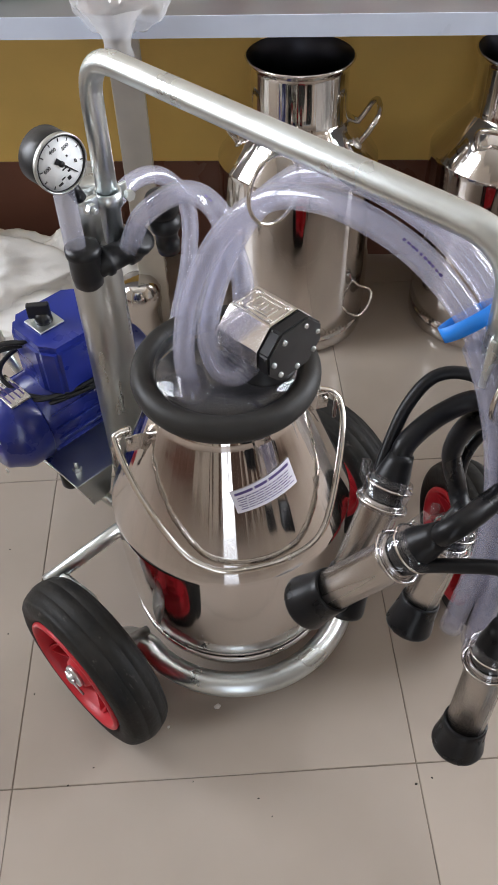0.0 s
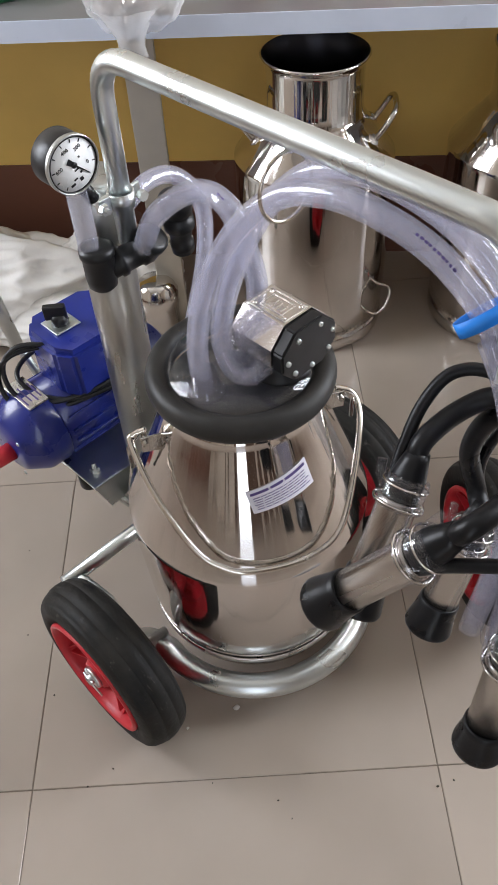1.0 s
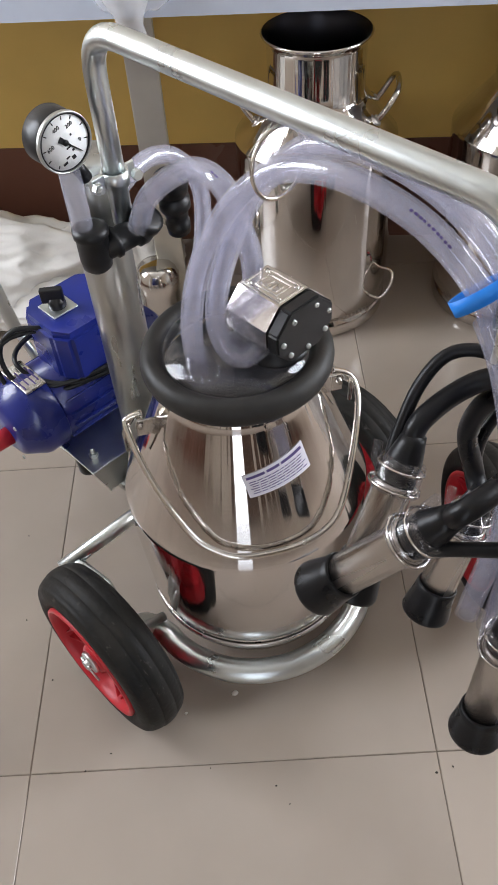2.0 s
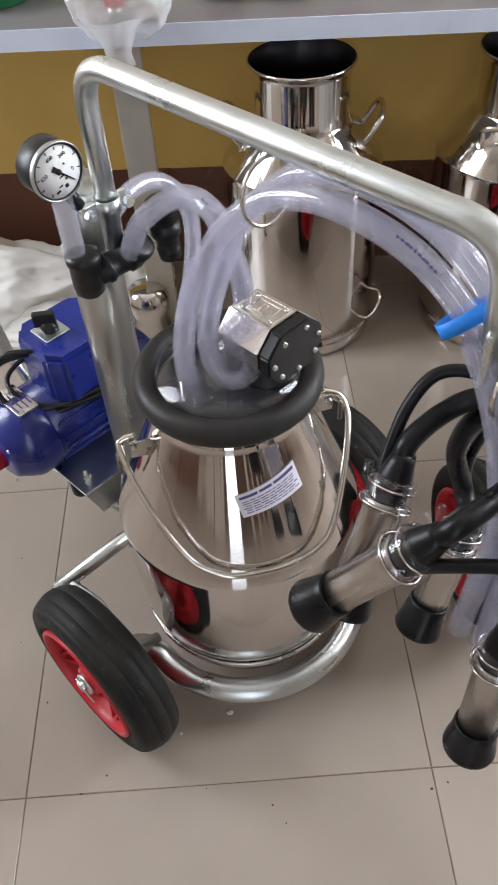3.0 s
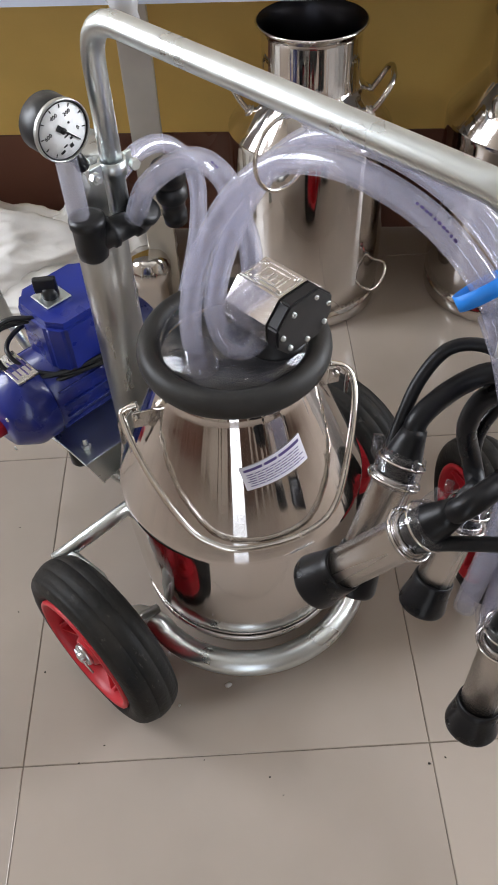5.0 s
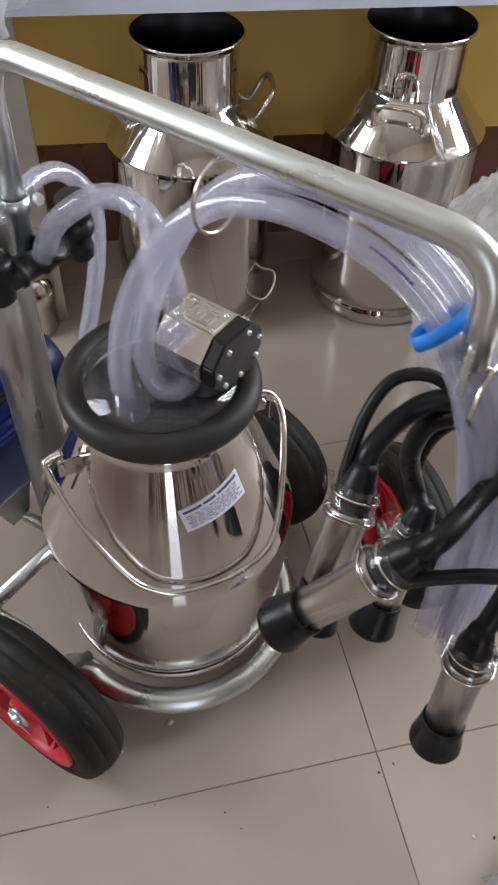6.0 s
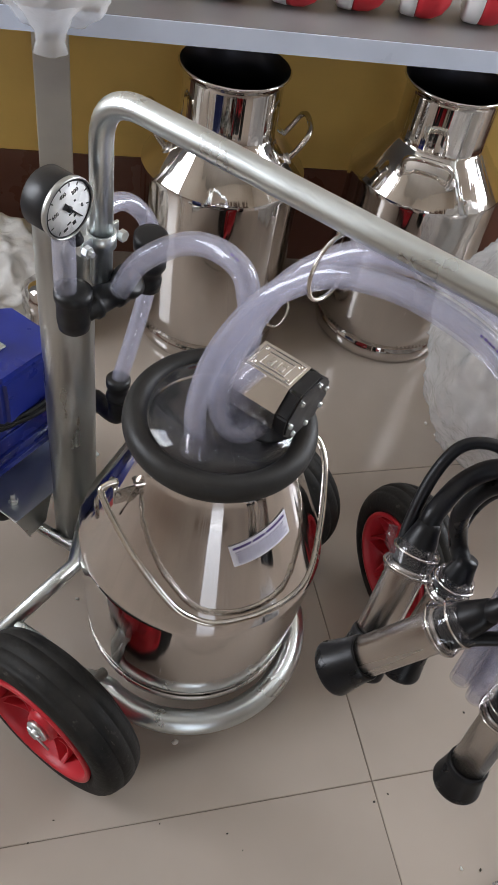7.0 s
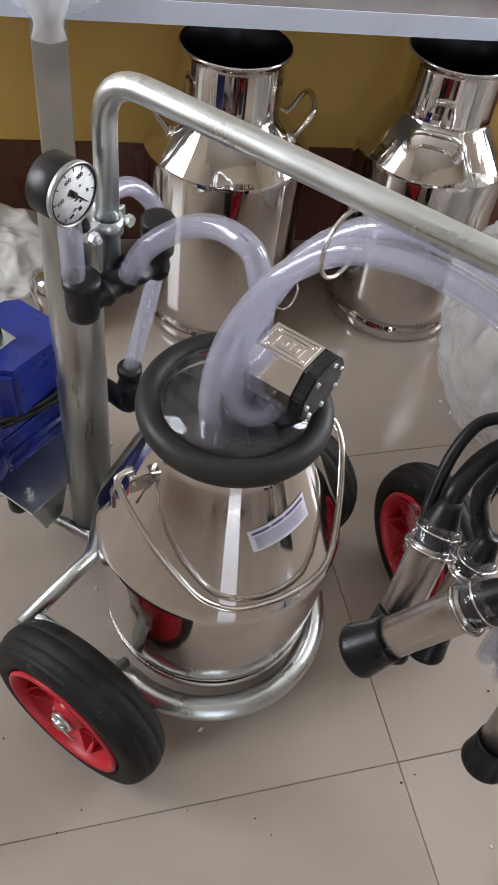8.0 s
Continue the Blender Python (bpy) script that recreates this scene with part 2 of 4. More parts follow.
def sweep(bm, pts, r, segs=14, closed=False, caps=True, squash=None):
    """A tube along pts; r is a number or a function of 0..1."""
    p = [Vector(q) for q in pts]
    n = len(p)
    rings = []
    side = None
    for i in range(n):
        a = p[(i - 1) % n] if closed or i else p[i]
        b = p[(i + 1) % n] if closed or i < n - 1 else p[i]
        d = (b - a).normalized()
        if side is None:
            side = d.orthogonal().normalized()
        else:
            side = (side - d * side.dot(d)).normalized()
        up = d.cross(side)
        rad = r(i / (n - 1)) if callable(r) else r
        rings.append([bm.verts.new(p[i] + (side * math.cos(w) + up * math.sin(w)) * rad) for w in
                      (2 * math.pi * k / segs for k in range(segs))])
    for i in range(n if closed else n - 1):
        a, b = rings[i], rings[(i + 1) % n]
        off = 0
        if closed and i == n - 1:
            off = min(range(segs), key=lambda o: (a[0].co - b[o].co).length)
        for k in range(segs):
            bm.faces.new((a[k], a[(k + 1) % segs], b[(k + 1 + off) % segs], b[(k + off) % segs])).smooth = True
    if caps and not closed:
        bm.faces.new(rings[0][::-1])
        bm.faces.new(rings[-1])
    return bm


def lathe(bm, prof, segs=48, m=None, close=False):
    """Revolves (radius, z) pairs about z, then moves the new verts by m."""
    rings = []
    made = []
    for r, z in prof:
        if r < 1e-6:
            v = bm.verts.new((0, 0, z))
            rings.append([v] * segs)
            made.append(v)
        else:
            ring = [bm.verts.new((r * math.cos(2 * math.pi * k / segs), r * math.sin(2 * math.pi * k / segs), z)) for k in range(segs)]
            rings.append(ring)
            made += ring
    pairs = list(zip(rings, rings[1:])) + ([(rings[-1], rings[0])] if close else [])
    for a, b in pairs:
        for k in range(segs):
            q = []
            for v in (a[k], a[(k + 1) % segs], b[(k + 1) % segs], b[k]):
                if v not in q:
                    q.append(v)
            if len(q) > 2:
                bm.faces.new(q).smooth = True
    if m is not None:
        bmesh.ops.transform(bm, matrix=m, verts=made)
    return bm


def box(bm, cx, cy, cz, sx, sy, sz, bevel=0.0, m=None, segs=2):
    made = bmesh.ops.create_cube(bm, size=1)["verts"]
    bmesh.ops.transform(bm, matrix=Matrix.Translation((cx, cy, cz)) @ Matrix.Diagonal((sx, sy, sz, 1)), verts=made)
    if bevel:
        edges = list({e for v in made for e in v.link_edges})
        res = bmesh.ops.bevel(bm, geom=edges, offset=bevel, segments=segs, affect="EDGES", profile=0.5)
        made = list({v for f in res["faces"] for v in f.verts} | {v for v in made if v.is_valid})
    if m is not None:
        bmesh.ops.transform(bm, matrix=m, verts=made)
    return bm


def prism(bm, outline, z0, z1, m=None):
    """A solid from a flat outline of (x, y) pairs."""
    a = [bm.verts.new((x, y, z0)) for x, y in outline]
    b = [bm.verts.new((x, y, z1)) for x, y in outline]
    n = len(a)
    bm.faces.new(a[::-1])
    bm.faces.new(b)
    for k in range(n):
        bm.faces.new((a[k], a[(k + 1) % n], b[(k + 1) % n], b[k]))
    if m is not None:
        bmesh.ops.transform(bm, matrix=m, verts=a + b)
    return bm


def mesh_of(name, bm, material):
    bmesh.ops.recalc_face_normals(bm, faces=bm.faces[:])
    me = bpy.data.meshes.new(name)
    bm.to_mesh(me)
    bm.free()
    me.materials.append(material)
    return me


def part(name, bm, material, parent, label=""):
    ob = new(name, mesh_of(name, bm, material))
    ob.parent = parent
    return tagged(ob, label) if label else ob


def solid(name, bm, material, label, category, m=None, group="", kind=""):
    ob = new(name, mesh_of(name, bm, material))
    if m is not None:
        ob.matrix_world = m
    return tagged(ob, label, category, group, kind)


def empty(name, m, label, category, group=""):
    ob = new(name)
    ob.empty_display_size = 0.05
    ob.matrix_world = m
    return tagged(ob, label, category, group)


def B():
    return bmesh.new()


def aim(p, d):
    """A pose whose z axis points along d."""
    return Matrix.Translation(p) @ Vector(d).to_track_quat("Z", "Y").to_matrix().to_4x4()


def ngon(r, n, turn=0.0):
    return [(r * math.cos(2 * math.pi * k / n + turn), r * math.sin(2 * math.pi * k / n + turn)) for k in range(n)]


def writing(text, size, m, material, parent, name="lettering", depth=0.0003):
    cu = bpy.data.curves.new(name, "FONT")
    cu.body, cu.size, cu.align_x, cu.align_y, cu.extrude = text, size, "CENTER", "CENTER", depth
    ob = new(name, cu)
    ob.data.materials.append(material)
    ob.parent = parent
    ob.matrix_local = m
    return ob


# ---------------------------------------------------------------- room
floor = B()
box(floor, (X0 + X1) / 2, (Y0 + Y1) / 2, -0.0512, X1 - X0 + 0.3, Y1 - Y0 + 0.9, 0.10)
FLOOR = solid("floor", floor, M_GROUT, "glossy beige square floor tiles with dark joints", "floor", kind="structure")

T = 0.15


# the back wall and its shelf stand at a slight angle to the tiles
BACK = Matrix.Translation((0.2, 1.0, 0)) @ Matrix.Rotation(radians(-5), 4, "Z") @ Matrix.Translation((-0.2, -1.0, 0))


def wall(name, boxes, material, label, m=None):
    bm = B()
    for b in boxes:
        box(bm, *b)
    return solid(name, bm, material, label, "wall", m, kind="structure")


DADO = 0.262
YTOP = 0.78
wall("wall_back", [((X0 + X1) / 2, Y1 + T / 2, (DADO + YTOP) / 2, X1 - X0 + 2 * T, T, YTOP - DADO)], M_YELLOW, "mustard yellow painted back wall", BACK)
# never in view; kept pale so the metal doesn't mirror yellow
wall("wall_back_upper", [((X0 + X1) / 2, Y1 + T / 2, (YTOP + ZC) / 2, X1 - X0 + 2 * T, T, ZC - YTOP)], M_PALE, "unseen upper back wall, kept pale for the reflections", BACK)
xw = X0 - T / 2
wall("wall_left", [(xw, (Y0 + WY0) / 2, (DADO + ZC) / 2, T, WY0 - Y0 - 0.005, ZC - DADO), (xw, (WY1 + Y1 + 0.3) / 2, (DADO + ZC) / 2, T, Y1 + 0.3 - WY1 - 0.005, ZC - DADO),
                   (xw, (WY0 + WY1) / 2, (DADO + WZ0) / 2, T, WY1 - WY0, WZ0 - DADO), (xw, (WY0 + WY1) / 2, (WZ1 + ZC) / 2, T, WY1 - WY0, ZC - WZ1)], M_PALE, "pale painted side wall with an unseen window")
# the opening here is added, to let in the extra lamp
xr = X1 + T / 2
wall("wall_right", [(xr, (Y0 + RY0) / 2, (DADO + ZC) / 2, T, RY0 - Y0 - 0.005, ZC - DADO), (xr, (RY1 + Y1) / 2, (DADO + ZC) / 2, T, Y1 - RY1 - 0.005, ZC - DADO),
                    (xr, (RY0 + RY1) / 2, (DADO + RZ0) / 2, T, RY1 - RY0, RZ0 - DADO), (xr, (RY0 + RY1) / 2, (RZ1 + ZC) / 2, T, RY1 - RY0, ZC - RZ1)], M_PALE, "pale painted side wall with an unseen window")
for nm, b in (("dado_back", ((X0 + X1) / 2, Y1 + T / 2 - 0.004, DADO / 2, X1 - X0 + 2 * T, T, DADO)),
              ("dado_left", (X0 - T / 2 + 0.004, (Y0 + Y1 + 0.3) / 2, DADO / 2, T, Y1 + 0.3 - Y0 - 0.02, DADO)),
              ("dado_right", (X1 + T / 2 - 0.004, (Y0 + Y1) / 2, DADO / 2, T, Y1 - Y0 - 0.02, DADO))):
    bm = B()
    box(bm, *b)
    solid("trim_" + nm, bm, M_BROWN, "dark brown painted dado band along the wall foot", "dado", BACK if nm == "dado_back" else None, kind="structure")
# wall behind the camera, with a doorway
yw = Y0 - T / 2
wall("wall_front", [((X0 + DX0) / 2 - T / 2, yw, ZC / 2, DX0 - X0 + T, T, ZC), ((DX0 + DX1) / 2, yw, (DZ + ZC) / 2, DX1 - DX0, T, ZC - DZ),
                    ((DX1 + X1) / 2 + T / 2, yw, ZC / 2, X1 - DX1 + T, T, ZC)], M_PALE, "pale wall with an open doorway")
bm = B()
box(bm, (X0 + X1) / 2, (Y0 + Y1) / 2, ZC + 0.06, X1 - X0 + 0.3, Y1 - Y0 + 0.9, 0.12)
solid("ceiling", bm, M_CEIL, "plain off-white plastered ceiling", "ceiling", kind="structure")
bm = B()
box(bm, 0, -23, -0.16, 60, 40 - 0.3, 0.1)
solid("ground", bm, M_GROUT, "plain ground outside the doorway", "ground", kind="structure")

# ---------------------------------------------------------------- milking machine
# trolley axes: x to its front, y along its axle
TROLLEY = pose(0.047, 0.281, 0, 0, 0, -47.7)


def make_wheel(parent, u, v, out):
    """A wheel on the axle at (v, u); out is the side that faces outward."""
    m = aim((v, u, 0.137), (0, out, 0))
    wheel = new("wheel")
    wheel.empty_display_size = 0.05
    wheel.parent = parent
    wheel.matrix_local = m
    bm = B()
    half = [(0.0915, 0.026), (0.0965, 0.0320), (0.106, 0.0362), (0.117, 0.0355), (0.1265, 0.0318), (0.1295, 0.0290), (0.1293, 0.0272), (0.1320, 0.0258), (0.1350, 0.0190),
            (0.1368, 0.0128), (0.1362, 0.0118), (0.1362, 0.0100), (0.1382, 0.0088), (0.1390, 0.0)]
    lathe(bm, [(r, -z) for r, z in half] + half[-2::-1], 64, close=True)
    part("tyre", bm, M_TYRE, wheel)
    bm = B()
    lathe(bm, [(0.0945, 0.0300), (0.0968, 0.0345), (0.0955, 0.0375), (0.0915, 0.0382), (0.0885, 0.0360), (0.0868, 0.0250), (0.0850, 0.0060), (0.0760, -0.0040), (0.0420, -0.0020),
               (0.0290, 0.0040), (0.0255, 0.0240), (0.0220, 0.0310), (0.0, 0.0310)], 56)
    # thin curved ribs from the hub to the lip, in crossing pairs
    for k in range(8):
        for bend in (-0.34, 0.34):
            t0 = 2 * math.pi * k / 8
            rows = []
            for i in range(7):
                f = i / 6
                r, a = 0.0235 + 0.0635 * f, t0 + bend * f ** 1.5
                top = 0.0245 - 0.010 * math.sin(math.pi * f) + 0.002 * f
                side = Vector((-math.sin(a), math.cos(a), 0)) * 0.0013
                mid = Vector((r * math.cos(a), r * math.sin(a), 0))
                rows.append([bm.verts.new(mid + side * sg + Vector((0, 0, z))) for sg, z in ((-1.5, -0.004), (-1, top), (1, top), (1.5, -0.004))])
            for p, q in zip(rows, rows[1:]):
                for j in range(3):
                    bm.faces.new((p[j], p[j + 1], q[j + 1], q[j]))
    part("rim", bm, M_RED, wheel, "red plastic rim with thin curved ribs")
    bm = B()
    lathe(bm, [(0, -0.030), (0.022, -0.030), (0.026, -0.002), (0.078, 0.000), (0.086, -0.024), (0.0915, -0.0300), (0.0945, -0.0290), (0.0935, -0.018), (0.080, 0.002), (0, 0.002)], 40)
    part("rim_back", bm, M_RED, wheel, "red inner side of the rim")
    bm = B()
    lathe(bm, [(0, 0.0375), (0.017, 0.0375), (0.018, 0.035), (0.018, 0.031), (0, 0.031)], 24)
    lathe(bm, [(0, 0.044), (0.007, 0.044), (0.008, 0.042), (0.008, 0.034)], 20)
    sweep(bm, [(-0.012, 0.008, 0.0405), (0.004, 0.0, 0.042), (0.026, -0.012, 0.0405)], 0.0016, 8)
    sweep(bm, [(-0.012, -0.003, 0.0405), (0.0, -0.002, 0.042), (0.012, 0.010, 0.0405)], 0.0016, 8)
    part("axle_end", bm, M_ZINC, wheel, "zinc axle end with washer and split pin")
    return wheel


def build_trolley():
    root = empty("milking_trolley", TROLLEY, "galvanised tube trolley of a milking machine on two wheels", "trolley")
    r = 0.0145
    bm = B()
    ring = [(0.174 * math.cos(a), 0.174 * math.sin(a), 0.073) for a in np.linspace(-1.68, 1.68, 31)]
    back = [(-0.044, 0.184, 0.082), (-0.044, 0.206, 0.108), (-0.034, 0.224, 0.128)]
    pts = [(x, -y, z) for x, y, z in back[::-1]] + ring + back
    sweep(bm, spline(pts, 4), 0.0185, 18)
    part("base_loop", bm, M_ZINC, root, "bent galvanised base tube")
    bm = B()
    sweep(bm, [(-0.150, -0.245, 0.198), (-0.150, -0.10, 0.195), (-0.215, 0.0, 0.192)], 0.0115, 14)
    sweep(bm, [(-0.150, 0.245, 0.198), (-0.150, 0.10, 0.195), (-0.215, 0.0, 0.192)], 0.0115, 14)
    part("rear_strut", bm, M_ZINC, root)
    for s in (-1, 1):
        bm = B()
        sweep(bm, [(-0.150, s * 0.225, 0.198), (-0.10, s * 0.21, 0.165), (-0.031, s * 0.222, 0.134)], 0.0105, 12)
        part("axle_arm", bm, M_ZINC, root)
    bm = B()
    sweep(bm, [(-0.031, -0.26, 0.137), (-0.031, -0.165, 0.100)], 0.008, 12)
    part("axle", bm, M_ZINC, root)
    bm = B()
    sweep(bm, [(-0.031, 0.26, 0.137), (-0.031, 0.165, 0.100)], 0.008, 12)
    part("axle", bm, M_ZINC, root)
    make_wheel(root, -0.262, -0.031, -1)
    make_wheel(root, 0.262, -0.031, 1)
    # mast
    bm = B()
    lathe(bm, [(0, 0.09), (0.0345, 0.09), (0.0345, 0.715), (0.032, 0.719), (0, 0.719)], 40, Matrix.Translation((-0.248, 0.003, 0)))
    part("mast", bm, M_MAST, root, "thick dull galvanised vacuum tank pipe")
    # handle
    bm = B()
    pts = bend_line([(-0.186, 0, 0.655), (-0.186, 0, 0.878), (0.330, -0.002, 0.874), (0.332, -0.004, 0.775)], (0.055, 0.085), 12)
    sweep(bm, pts, 0.0128, 20)
    part("handle", bm, M_ZINC, root, "bent shiny galvanised carrying tube")
    bm = B()
    box(bm, 0.332, -0.004, 0.772, 0.007, 0.028, 0.05, 0.002)
    part("flattened_end", bm, M_ZINC, root)
    # clamp
    bm = B()
    lathe(bm, [(0.0135, -0.009), (0.0165, -0.009), (0.0165, 0.009), (0.0135, 0.009)], 28, Matrix.Translation((-0.186, 0, 0.712)), close=True)
    box(bm, -0.188, -0.024, 0.712, 0.008, 0.020, 0.018, 0.001)
    box(bm, -0.188, 0.021, 0.712, 0.004, 0.016, 0.018, 0.001)
    part("pipe_clamp", bm, M_ZINC, root, "zinc pipe clamp")
    bm = B()
    prism(bm, ngon(0.007, 6), 0, 0.007, aim((-0.182, -0.030, 0.712), (1, 0, 0)))
    sweep(bm, [(-0.20, -0.030, 0.712), (-0.170, -0.030, 0.712)], 0.0035, 10)
    part("clamp_bolt", bm, M_ZINC, root)
    bm = B()
    prism(bm, ngon(0.007, 6), 0, 0.007, aim((-0.18, 0.024, 0.708), (1, 0, 0)))
    part("clamp_bolt", bm, M_ZINC, root)
    # hook ring on the handle
    bm = B()
    sweep(bm, [(0.090, 0, 0.868), (0.090, -0.004, 0.860)], 0.004, 10)
    ring = [(0.092 + 0.004 * math.sin(a), -0.009 + 0.029 * math.sin(a), 0.830 + 0.033 * math.cos(a)) for a in np.linspace(0, 2 * math.pi, 33)[:-1]]
    sweep(bm, ring, 0.0021, 8, closed=True)
    part("hose_ring", bm, M_WIRE, root, "wire ring holding the hoses")
    bm = B()
    ring = [(0.348, 0.004 + 0.026 * math.sin(a), 0.740 + 0.028 * math.cos(a)) for a in np.linspace(0, 2 * math.pi, 33)[:-1]]
    sweep(bm, ring, 0.0024, 8, closed=True)
    sweep(bm, [(0.332, -0.004, 0.775), (0.348, 0.004, 0.767)], 0.003, 8)
    part("hose_ring", bm, M_WIRE, root)
    # motor plate
    bm = B()
    box(bm, -0.40, 0.0, 0.176, 0.24, 0.19, 0.005, 0.001)
    part("motor_plate", bm, M_ZINC, root, "folded zinc plate under the motor")
    bm = B()
    prism(bm, [(-0.095, 0.178), (-0.02, 0.178), (-0.035, 0.12), (-0.072, 0.112)], 0, 0.004, Matrix(((0, 0, 1, -0.283), (1, 0, 0, 0), (0, 1, 0, 0), (0, 0, 0, 1))))
    part("plate_flange", bm, M_ZINC, root)
    for x, y in ((-0.312, -0.07), (-0.312, 0.07)):
        bm = B()
        prism(bm, ngon(0.008, 6), 0.1785, 0.187, Matrix.Translation((x, y, 0)))
        sweep(bm, [(x, y, 0.16), (x, y, 0.199)], 0.004, 8)
        part("plate_bolt", bm, M_ZINC, root)
    for x, y in ((-0.335, -0.075), (-0.49, -0.075), (-0.335, 0.075), (-0.49, 0.075)):
        bm = B()
        lathe(bm, [(0, 0.128), (0.014, 0.128), (0.017, 0.133), (0.017, 0.165), (0.012, 0.1735), (0, 0.1735)], 20, Matrix.Translation((x, y, 0)))
        part("rubber_foot", bm, M_RUBBER, root, "black rubber foot")
    for y in (-0.06, 0.06):
        bm = B()
        sweep(bm, bend_line([(-0.20, y * 0.5, 0.095), (-0.47, y, 0.095), (-0.49, y, 0.128)], 0.03), 0.010, 12)
        part("motor_arm", bm, M_ZINC, root)
    # gauge
    g = new("vacuum_gauge")
    g.empty_display_size = 0.03
    g.parent = root
    g.matrix_local = aim((-0.172, -0.062, 0.783), (1, 0, 0)) @ Matrix.Rotation(radians(19), 4, "Z")
    bm = B()
    lathe(bm, [(0, -0.034), (0.030, -0.034), (0.0315, -0.032), (0.0315, 0.0), (0.0295, 0.002), (0.0290, 0.0), (0, 0.0)], 48)
    part("case", bm, M_BLACK, g, "black gauge case")
    bm = B()
    lathe(bm, [(0.0325, -0.004), (0.0330, -0.003), (0.0330, 0.002), (0.0318, 0.003), (0.0308, 0.0015), (0.0312, -0.004)], 48, close=True)
    part("bezel", bm, M_MAST, g)
    bm = B()
    lathe(bm, [(0, 0.0006), (0.0292, 0.0006), (0.0292, 0.0001), (0, 0.0001)], 48)
    dial = part("dial", bm, M_DIAL, g, "white dial with black scale")
    return root, g, dial


TROL, GAUGE, DIAL = build_trolley()


def build_bucket():
    root = empty("milk_bucket", TROLLEY @ pose(0, 0, 0.075), "polished stainless steel milking bucket with conical shoulder", "bucket")
    z = -0.075
    prof = [(0, 0.0), (0.138, 0.0), (0.143, 0.004), (0.146, 0.022), (0.150, 0.028), (0.154, 0.034), (0.1555, 0.042), (0.1545, 0.050), (0.1575, 0.058),
            (0.160, 0.075), (0.1625, 0.12), (0.1665, 0.20), (0.1678, 0.2555), (0.1680, 0.2595), (0.1668, 0.2635), (0.163, 0.2725), (0.150, 0.305), (0.135, 0.343), (0.120, 0.381),
            (0.107, 0.414), (0.099, 0.4343), (0.0965, 0.442), (0.096, 0.455), (0.093, 0.455), (0.093, 0.43), (0.13, 0.34), (0.16, 0.262), (0.150, 0.06), (0.14, 0.01), (0, 0.008)]
    bm = B()
    lathe(bm, prof, 128)
    part("body", bm, M_TURNED, root)
    bm = B()
    lathe(bm, [(0.1560, 0.036), (0.1585, 0.040), (0.1590, 0.046), (0.1570, 0.051), (0.154, 0.044)], 96, close=True)
    part("foot_band", bm, M_SATIN, root)
    return root


BUCKET = build_bucket()


def build_lid():
    root = empty("bucket_lid", TROLLEY @ pose(0.001, 0.002, 0.534), "clear dome lid with black rubber gasket ring", "lid")
    bm = B()
    prof = [(0.1015 + 0.0150 * math.cos(a), 0.018 + 0.0175 * math.sin(a)) for a in np.linspace(0, 2 * math.pi, 25)[:-1]]
    lathe(bm, prof, 80, close=True)
    part("gasket", bm, M_GASKET, root, "thick black rubber gasket ring")
    bm = B()
    lathe(bm, [(0.098, 0.012), (0.092, 0.030), (0.080, 0.038), (0.05, 0.041), (0.0, 0.042), (0.0, 0.038), (0.05, 0.037), (0.080, 0.033), (0.09, 0.010)], 64)
    part("dome", bm, M_CLEAR, root, "clear plastic dome")
    # black disc added for the shade of the interior seen through the dome
    bm = B()
    lathe(bm, [(0, 0.0), (0.092, 0.0), (0.092, -0.004), (0, -0.004)], 64)
    part("interior_shade_disc", bm, M_BLACK, root, "black disc standing for the shade inside the bucket")
    return root


LID = build_lid()

# ---------------------------------------------------------------- hoses
def hose(name, pts, r, label, m=TROLLEY, material=None, segs=18, bore=0.68):
    bm = B()
    path = spline(pts, 8)
    sweep(bm, path, r, segs, caps=False)
    if bore:
        sweep(bm, path, r * bore, segs, caps=False)
    return solid(name, bm, material or M_HOSE, label, "hose", m)


HOSE_A = [(0.015, -0.067, 0.573), (0.006, -0.063, 0.63), (0.012, -0.049, 0.70), (0.040, -0.030, 0.770), (0.083, -0.016, 0.818), (0.125, -0.012, 0.838),
          (0.180, -0.010, 0.845), (0.245, -0.002, 0.828), (0.298, 0.004, 0.789), (0.334, 0.000, 0.745), (0.362, 0.002, 0.69), (0.382, 0.006, 0.59), (0.398, -0.004, 0.41)]
HOSE_B = [(0.062, -0.014, 0.606), (0.047, -0.026, 0.589), (0.028, -0.034, 0.594), (0.014, -0.034, 0.635), (0.020, -0.020, 0.70), (0.042, 0.000, 0.770), (0.075, 0.012, 0.815), (0.118, 0.016, 0.846),
          (0.180, 0.016, 0.858), (0.250, 0.020, 0.842), (0.306, 0.026, 0.799), (0.341, 0.022, 0.745), (0.372, 0.028, 0.69), (0.394, 0.034, 0.59), (0.414, 0.028, 0.42)]
ha = hose("milk_hose", HOSE_A, 0.0120, "clear milk hose from the lid up through the ring")
hb = hose("milk_hose", HOSE_B, 0.0120, "clear milk hose bent up from the pulsator")
VAC = [(-0.158, 0.0, 0.655), (-0.138, 0.008, 0.70), (-0.098, 0.022, 0.738), (-0.054, 0.022, 0.758), (-0.012, 0.015, 0.757), (0.000, 0.020, 0.722), (0.000, 0.036, 0.668), (-0.008, 0.044, 0.605)]
hv = hose("vacuum_hose", VAC, 0.0128, "short clear vacuum hose arching to the pulsator")


